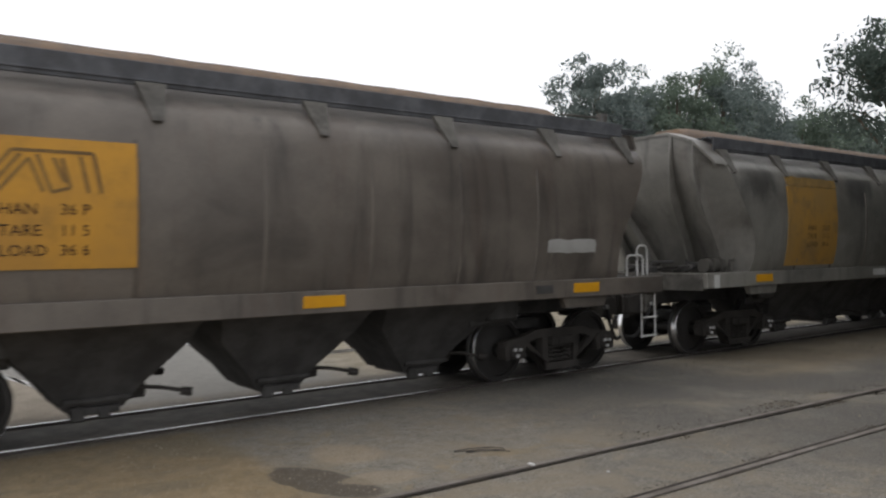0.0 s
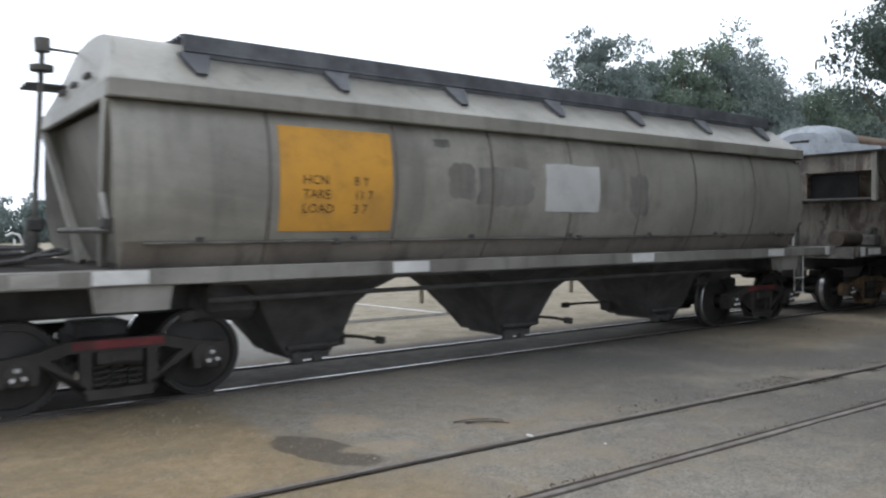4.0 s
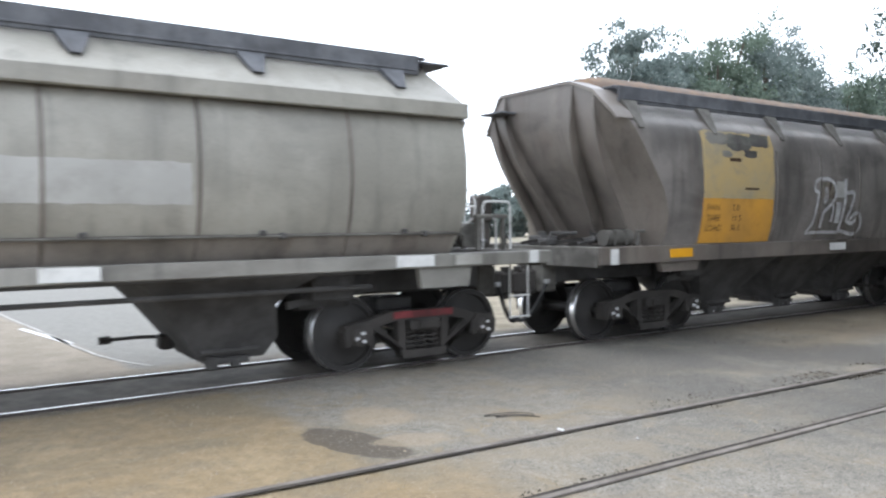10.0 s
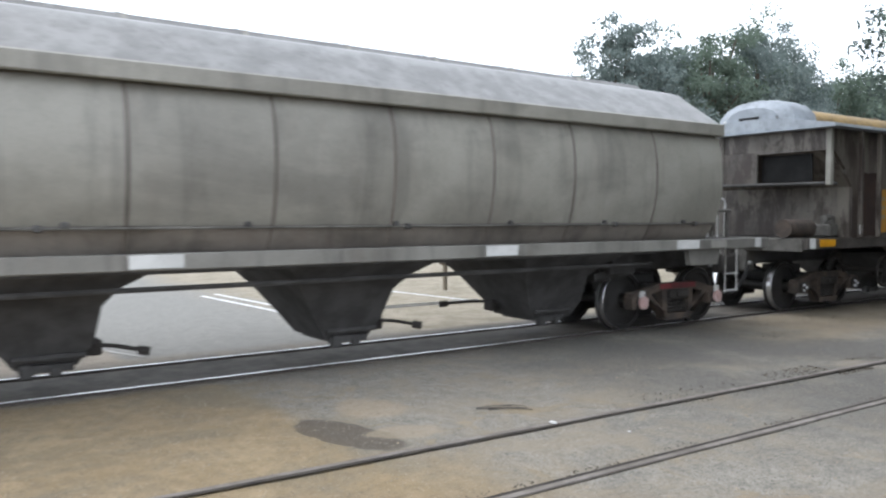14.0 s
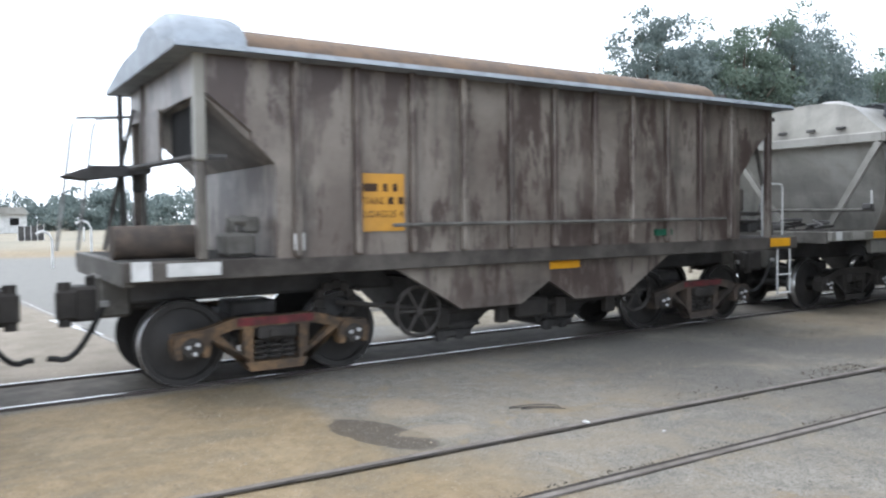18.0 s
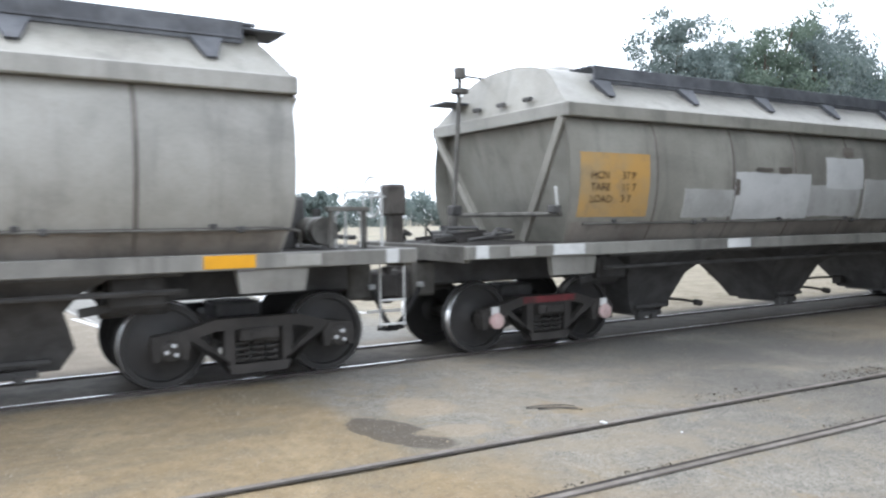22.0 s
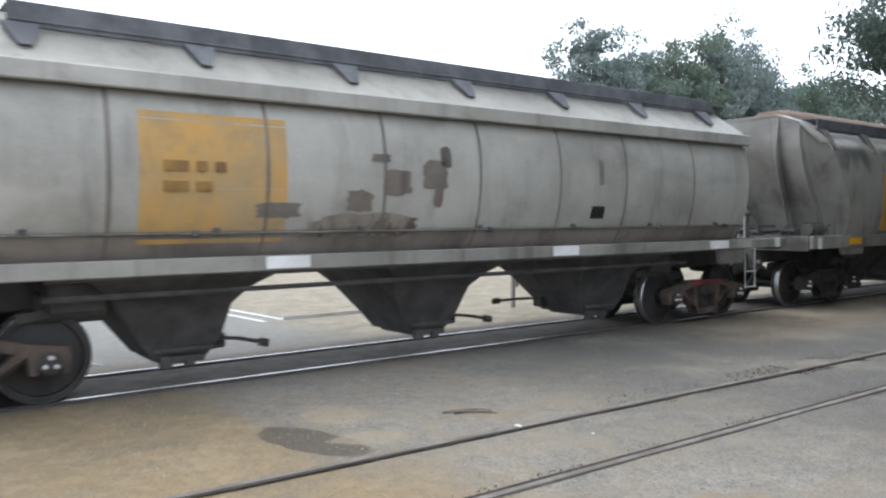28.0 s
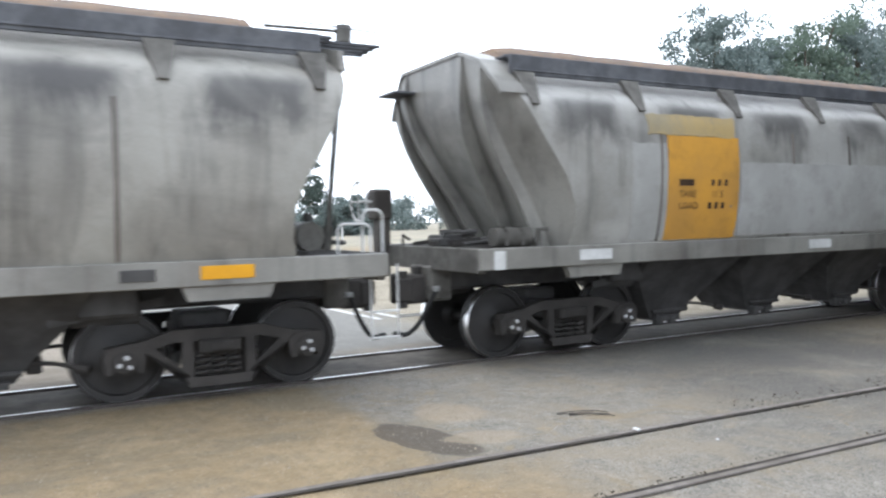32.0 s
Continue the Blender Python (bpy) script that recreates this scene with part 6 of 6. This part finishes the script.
# ---- trees ----
BARK = worn("eucalypt_bark", (0.24, 0.2, 0.16), (0.14, 0.11, 0.09), amount=0.4, rough=0.9)


def leaf_material(name, a, b):
    k = Nodes(name)
    r = k.n.new("ShaderNodeNewGeometry").outputs["Random Per Island"]
    c = k.mix(r, a, b)
    k.done(c, 0.7)
    thin = k.n.new("ShaderNodeBsdfTranslucent")
    k.l.new(c, thin.inputs[0])
    both = k.n.new("ShaderNodeMixShader")
    both.inputs[0].default_value = 0.4
    k.l.new(k.bsdf.outputs[0], both.inputs[1])
    k.l.new(thin.outputs[0], both.inputs[2])
    k.l.new(both.outputs[0], k.n["Material Output"].inputs[0])
    return k.mat


# grey-green foliage of the far trees, paled and blued to paint in haze
LEAF = leaf_material("grey_green_leaves", (0.13, 0.165, 0.156), (0.22, 0.26, 0.245))
LEAF_GREEN = leaf_material("olive_green_leaves", (0.107, 0.145, 0.115), (0.18, 0.225, 0.175))
LEAF_DARK = leaf_material("dark_green_leaves", (0.055, 0.08, 0.068), (0.105, 0.13, 0.112))


def tree(x, y, height, spread, seed, leaf, clumps=11, leaves=1500, low=0.42, size=0.2, label="tall eucalypt with a ragged open crown"):
    """Trunk and limbs that fork to clumps; each clump is a cloud of small sprays of leaves."""
    r = random.Random(seed)
    t = new("tree")
    t.matrix_basis = pose(x, y, -0.03)
    trunk = [Vector((0, 0, 0))]
    for k in range(1, 6):
        trunk.append(Vector((trunk[-1].x + r.uniform(-0.03, 0.03) * height, trunk[-1].y + r.uniform(-0.03, 0.03) * height, height * 0.7 * k / 5)))
    rad = height * 0.018
    stem = Shape()
    for k in range(5):
        stem.tube([trunk[k], trunk[k + 1]], rad * (1 - 0.15 * k), 8)
    part("trunk", stem, BARK, t)
    crown = Shape()
    for k in range(clumps):
        h = low + (1 - low) * (k + 0.6) / clumps
        a = k * 2.4 + r.uniform(-0.6, 0.6)
        d = spread * (1.05 - 0.75 * ((h - low) / (1 - low)) ** 1.6) * r.uniform(0.45, 1.0)
        c = Vector((d * math.cos(a), d * math.sin(a), height * h * r.uniform(0.93, 0.99)))
        base = trunk[min(4, int(h * 5.5))]
        bend = base.lerp(c, 0.55) + Vector((0, 0, -0.04 * height * r.random()))
        part("limb", Shape().tube([base, bend, c], rad * 0.3, 5, False), BARK, t)
        rr = spread * r.uniform(0.36, 0.5)
        for q in range(6):
            e = c + Vector((r.gauss(0, 1) * 0.52, r.gauss(0, 1) * 0.52, r.gauss(0.0, 1) * 0.32)) * rr
            er = rr * r.uniform(0.36, 0.62)
            for m in range(leaves // (6 * clumps) + 1):
                u = Vector((r.gauss(0, 1), r.gauss(0, 1), r.gauss(0, 1))).normalized()
                p = e + Vector((u.x, u.y, u.z * 0.72)) * er * r.random() ** 0.42
                v = Vector((r.gauss(0, 1), r.gauss(0, 1), r.gauss(-0.6, 1))).normalized() * size * r.uniform(0.6, 1.3)
                o = v.cross(Vector((r.gauss(0, 1), r.gauss(0, 1), r.gauss(0, 1)))).normalized() * size * 0.42
                crown.add((p - v, p + o, p + v, p - o), [(0, 1, 2, 3)])
    me = bpy.data.meshes.new("crown")
    me.from_pydata(crown.v, [], crown.f)
    me.materials.append(leaf)
    o = new("crown", me)
    o.parent = t
    o["kind"] = "stuff"
    return tagged(t, label, "tree")


for k, (x, y, h, s) in enumerate(((45.8, 46, 12.0, 2.8), (50.4, 46, 17.8, 3.6), (56, 48, 17.2, 4.6), (63, 46, 18.6, 5.0), (69, 45, 19.4, 5.0), (76, 47, 17.6, 5.4), (84, 46, 16.6, 6.0), (92, 46, 15.8, 6.4), (101, 48, 16.0, 6.4), (60, 52, 14.5, 6.0), (70, 52, 15.5, 6.0), (80, 52, 17.0, 7.0), (91, 52, 16.6, 6.5), (102, 53, 16.4, 6.5))):
    tree(x, y, h, s * 1.25, 10 + k, LEAF if k % 3 else LEAF_GREEN, 24, int(4200 * s), 0.3 if k < 9 else 0.12, 0.2)
tree(41.0, 16.6, 12.6, 5.0, 33, LEAF_DARK, 20, 15000, 0.36, 0.15, label="nearer dark eucalypt beside the track")
# out-of-view trees, added only to hold sky light off the right-hand wagons
for k, (x, y, h, s) in enumerate(((14.0, -3.5, 13, 4.8), (20.5, 0.5, 15, 4.8), (17.3, -1.6, 15, 4.6), (24, 1.1, 15, 4.8), (31, 2.2, 16, 5.2), (27, 1.8, 16, 5.2), (34, 2.8, 17, 5.6), (42, 3.2, 17, 5.6), (51, 3.6, 17, 5.6))):
    tree(x, y, h, s, 90 + k, LEAF_DARK, 22, 16000, 0.1, 0.5, label="unseen eucalypt added to shade the near side of the track")
tree(29, 90, 8.3, 4.2, 41, LEAF_DARK, 11, 3600, 0.5, 0.26, label="lone round-topped tree in the dry field")
for k, (x, y, h, s) in enumerate(((14, 128, 5.0, 7), (22, 132, 6.6, 7), (32, 130, 5.4, 8), (45, 134, 4.6, 8), (62, 132, 5.2, 8), (76, 130, 6.2, 8), (37, 92, 4.6, 4.2), (52, 76, 4.6, 4.4), (59, 74, 6.2, 4.6), (66, 75, 6.8, 4.6), (4, 128, 4.5, 8), (-8, 130, 4.2, 8), (-22, 132, 4.5, 8), (43, 106, 5.2, 3.2))):
    tree(x, y, h * 0.85, s, 60 + k, LEAF, 14, 6000, 0.1, 0.34, "low bushy tree at the edge of the field")

# ---- paint lines and low rails of the car park ----
LINE = worn("road_line_paint", (0.75, 0.75, 0.74), (0.6, 0.6, 0.59), amount=0.2)
for p, q in (((5.25, 16.4), (5.53, 12.2)), ((5.62, 16.6), (5.9, 12.3)), ((5.9, 12.25), (9.4, 12.25)), ((9.0, 15.5), (9.4, 12.2)), ((1.5, 14.5), (1.9, 12.2))):
    p, q = Vector((*p, -0.024)), Vector((*q, -0.024))
    ln = Shape().beam(p, q, 0.004, 0.1)
    tagged(part("road_line", ln, LINE), "white painted parking line", "road marking", "parking lines", kind="structure")
WOOD = worn("weathered_timber", (0.3, 0.26, 0.2), (0.2, 0.17, 0.13), amount=0.3, rough=0.85)
for x0, n in ((10.25, 2), (13.4, 3), (17.5, 4)):
    fence = new("barrier_rail")
    for k in range(n):
        part("post", Shape().box(x0 + 0.85 * k, 14.6, 0.3, 0.09, 0.09, 0.66), WOOD, fence)
    part("top_rail", Shape().box(x0 + 0.425 * (n - 1), 14.6, 0.6, 0.85 * (n - 1) + 0.3, 0.1, 0.09), WOOD, fence)
    tagged(fence, "low weathered timber barrier on short posts", "barrier", "low barriers")

# ---- the shoulder's white edge, curving round the car park ----
edge = Shape()
pts = [(1.35, 18.3), (1.55, 15.8), (1.74, 13.8), (1.86, 12.2), (2.0, 10.9), (2.16, 10.2), (2.38, 9.65)]
edge.grid([[(x + 0.06 * s, y, -0.022) for x, y in pts] for s in (-0.5, 0.5)])
LINE_OLD = worn("faded_line_paint", (0.42, 0.41, 0.38), (0.3, 0.29, 0.27), amount=0.4)
tagged(part("road_line", edge, LINE_OLD), "faded painted edge line of the road", "road marking", "parking lines", kind="structure")

# ---- crossing signal behind the track ----
sig = new("crossing_signal")
part("mast", Shape().tube([(10.2, 11.2, -0.03), (10.2, 11.2, 3.95)], 0.05, 10), PAINTS["pale"], sig)
for a in (-38, 38):
    q = radians(a)
    part("cross_arm", Shape().beam((10.2 - 0.5 * math.cos(q), 11.13, 3.3 - 0.5 * math.sin(q)), (10.2 + 0.5 * math.cos(q), 11.13, 3.3 + 0.5 * math.sin(q)), 0.012, 0.16), WHITE, sig, "white crossing board")
part("lamp_target", Shape().lathe([(0.2, 11.1), (0.21, 11.12), (0.2, 11.14)], (10.25, 2.85), 20), UNDER, sig)
part("relay_box", Shape().box(10.25, 11.15, 2.3, 0.3, 0.2, 0.45), PAINTS["grey"], sig)
tagged(sig, "railway crossing signal with a white crossboard", "signal")

# ---- small things in the field ----
cab = new("service_cabinet")
part("body", Shape().box(13.7, 50, 0.72, 0.8, 0.6, 1.5), WHITE, cab)
part("lid", Shape().box(13.7, 50, 1.5, 0.9, 0.7, 0.08), PAINTS["pale"], cab)
tagged(cab, "white service cabinet in the dry field", "cabinet")
for k, (x, y, h) in enumerate(((12.0, 60, 1.1), (14.2, 58, 1.1), (17.5, 62, 1.2), (20.5, 58, 1.1), (9.0, 64, 1.1), (26, 66, 1.2))):
    tagged(part("marker_post", Shape().box(x, y, h / 2 - 0.03, 0.14, 0.14, h), WHITE), "short white marker post", "post", "marker posts")
tagged(part("power_pole", Shape().tube([(22.6, 80, -0.03), (22.6, 80, 6.2)], 0.14, 8), WOOD), "plain timber pole in the field", "pole")
shed = new("farm_shed")
part("wall", Shape().box(46, 120, 1.2, 6.5, 5, 2.5), PAINTS["pale"], shed)
part("roof", Shape().prism([(42.5, 2.4), (49.5, 2.4), (49.3, 2.7), (46, 3.5), (42.7, 2.7)], 117, 123), WHITE, shed)
part("door", Shape().box(45, 117.48, 1.0, 1.8, 0.05, 2.0), UNDER, shed)
tagged(shed, "low pale farm shed beyond the field", "shed")

lamp = new("street_lamp")
part("pole", Shape().tube([(1.72, 38, -0.03), (1.72, 38, 4.6), (1.62, 38, 4.9), (1.35, 38, 5.05), (0.9, 38, 5.08)], 0.07, 8), IRON, lamp)
part("lantern", Shape().box(0.7, 38, 5.06, 0.5, 0.2, 0.12), WHITE, lamp)
tagged(lamp, "pale street lamp with a curved arm beside the road", "street lamp")
for x, h in ((4.45, 1.6), (3.2, 1.25)):
    tagged(part("hoop_rail", Shape().tube([(x, 30, -0.03), (x, 30, h - 0.3), (x - 0.1, 30, h - 0.08), (x - 0.3, 30, h), (x - 0.5, 30, h - 0.1)], 0.045, 8), WHITE), "white bent tube rail beside the road", "rail", "bent rails")
wall = new("boundary_fence")
for k in range(4):
    part("panel", Shape().box(5.3 + 0.46 * k, 70, 0.55, 0.42, 0.06, 1.15), UNDER, wall)
for k in range(5):
    part("post", Shape().box(5.07 + 0.46 * k, 70, 0.6, 0.06, 0.1, 1.3), WHITE, wall)
tagged(wall, "low dark fence panels between white posts", "fence")
house = new("cottage")
part("wall", Shape().box(6.2, 112, 1.2, 5.5, 5, 2.5), WHITE, house)
part("roof", Shape().prism([(3.2, 2.3), (9.2, 2.3), (8.6, 3.2), (3.8, 3.2)], 109, 115), PAINTS["pale"], house)
for x in (4.6, 7.6):
    part("window", Shape().box(x, 109.48, 1.4, 1.0, 0.05, 0.9), GLOOM, house)
tagged(house, "low white cottage far beyond the road", "house")

# ---- loose things on the paving ----
STONE = worn("pale_gravel", (0.38, 0.32, 0.24), (0.27, 0.23, 0.17), amount=0.1, rough=0.9)
rs = random.Random(5)
grit = Shape()
for k in range(4500):
    x, y = rs.uniform(-1.5, 11), rs.uniform(2.4, 7.6)
    if rs.random() > (1.0 if x < 3.2 else 0.45):
        continue
    q = rs.uniform(0.003, 0.008) * (1.6 if rs.random() < 0.06 else 1)
    z = -0.03
    grit.add([(x - q, y - q * 0.7, z), (x + q, y - q * rs.uniform(0.4, 1), z), (x + q * 0.8, y + q, z), (x - q, y + q * 0.8, z), (x + q * 0.1, y, z + q * 1.1)], [(0, 1, 4), (1, 2, 4), (2, 3, 4), (3, 0, 4)])
tagged(part("gravel", grit, STONE, smooth=0), "loose pale grit scattered on the ground", "gravel", kind="stuff")
DRY = worn("dry_weeds", (0.13, 0.11, 0.08), (0.075, 0.064, 0.048), amount=0.2, rough=0.9)
weeds = Shape()
for k in range(4500):
    if k % 8 < 5:
        x = rs.triangular(5.0, 16, 8.5)
        y = 4.755 - 0.034 * x + rs.choice((rs.uniform(-0.16, -0.05), rs.uniform(0.04, 0.35)))
    elif k % 8 == 5:
        x = rs.uniform(2.5, 9)
        y = 3.60 - 0.019 * x + rs.uniform(0.05, 0.16)
    else:
        x, y = rs.uniform(8.5, 22), rs.uniform(6.2, 7.4)
    if noise.noise((x * 1.4, y * 2.0, 3.0)) < 0.02:
        continue
    h = rs.uniform(0.003, 0.016)
    a = rs.uniform(0, 6.28)
    dx, dy = 0.012 * math.cos(a), 0.012 * math.sin(a)
    weeds.add([(x - dx, y - dy, -0.03), (x + dx, y + dy, -0.03), (x + rs.uniform(-0.03, 0.03), y + rs.uniform(-0.03, 0.03), -0.03 + h)], [(0, 1, 2)])
tagged(part("dry_weeds", weeds, DRY, smooth=0), "low dry weeds along the sunken rails", "weeds", kind="stuff")
tw = new("twig_litter")
for k in range(5):
    x, y = 4.36 + rs.gauss(0, 0.07), 5.26 + rs.gauss(0, 0.07)
    a = rs.uniform(-0.9, -0.3)
    ln = rs.uniform(0.1, 0.2)
    part("twig", Shape().tube([(x - ln * math.cos(a), y - ln * math.sin(a), -0.022), (x, y, -0.014), (x + ln * math.cos(a), y + ln * math.sin(a), -0.022)], 0.004, 5), SILL_DARK, tw)
tagged(tw, "small heap of dry twigs on the paving", "litter")
for x, y in ((4.63, 4.12),):
    tagged(part("paper_scrap", Shape().box(x, y, -0.025, 0.022, 0.018, 0.01), WHITE), "tiny scrap of white litter", "litter", "scraps of litter")
tagged(part("rail_chip", Shape().box(4.285, 4.61, -0.008, 0.03, 0.06, 0.014), WHITE), "pale chip lying across a rail", "litter")


# ---- the train rolls past ----
def motions():
    for w, at, kind in WAGONS:
        walk(w, [(t, pose(at + train_shift(t), TRACK_Y, 0)) for t in range(0, 33, 4)])
        turn = [(k / 15, train_shift(k / 15) / R_WHEEL) for k in range(481)]
        for o in w.children:
            if o.name.split(".")[0] == "wheelset":
                x = o.matrix_basis.translation.x
                walk(o, [(t, pose(x, 0, R_WHEEL, 0, math.degrees(a), 0)) for t, a in turn])


motions()
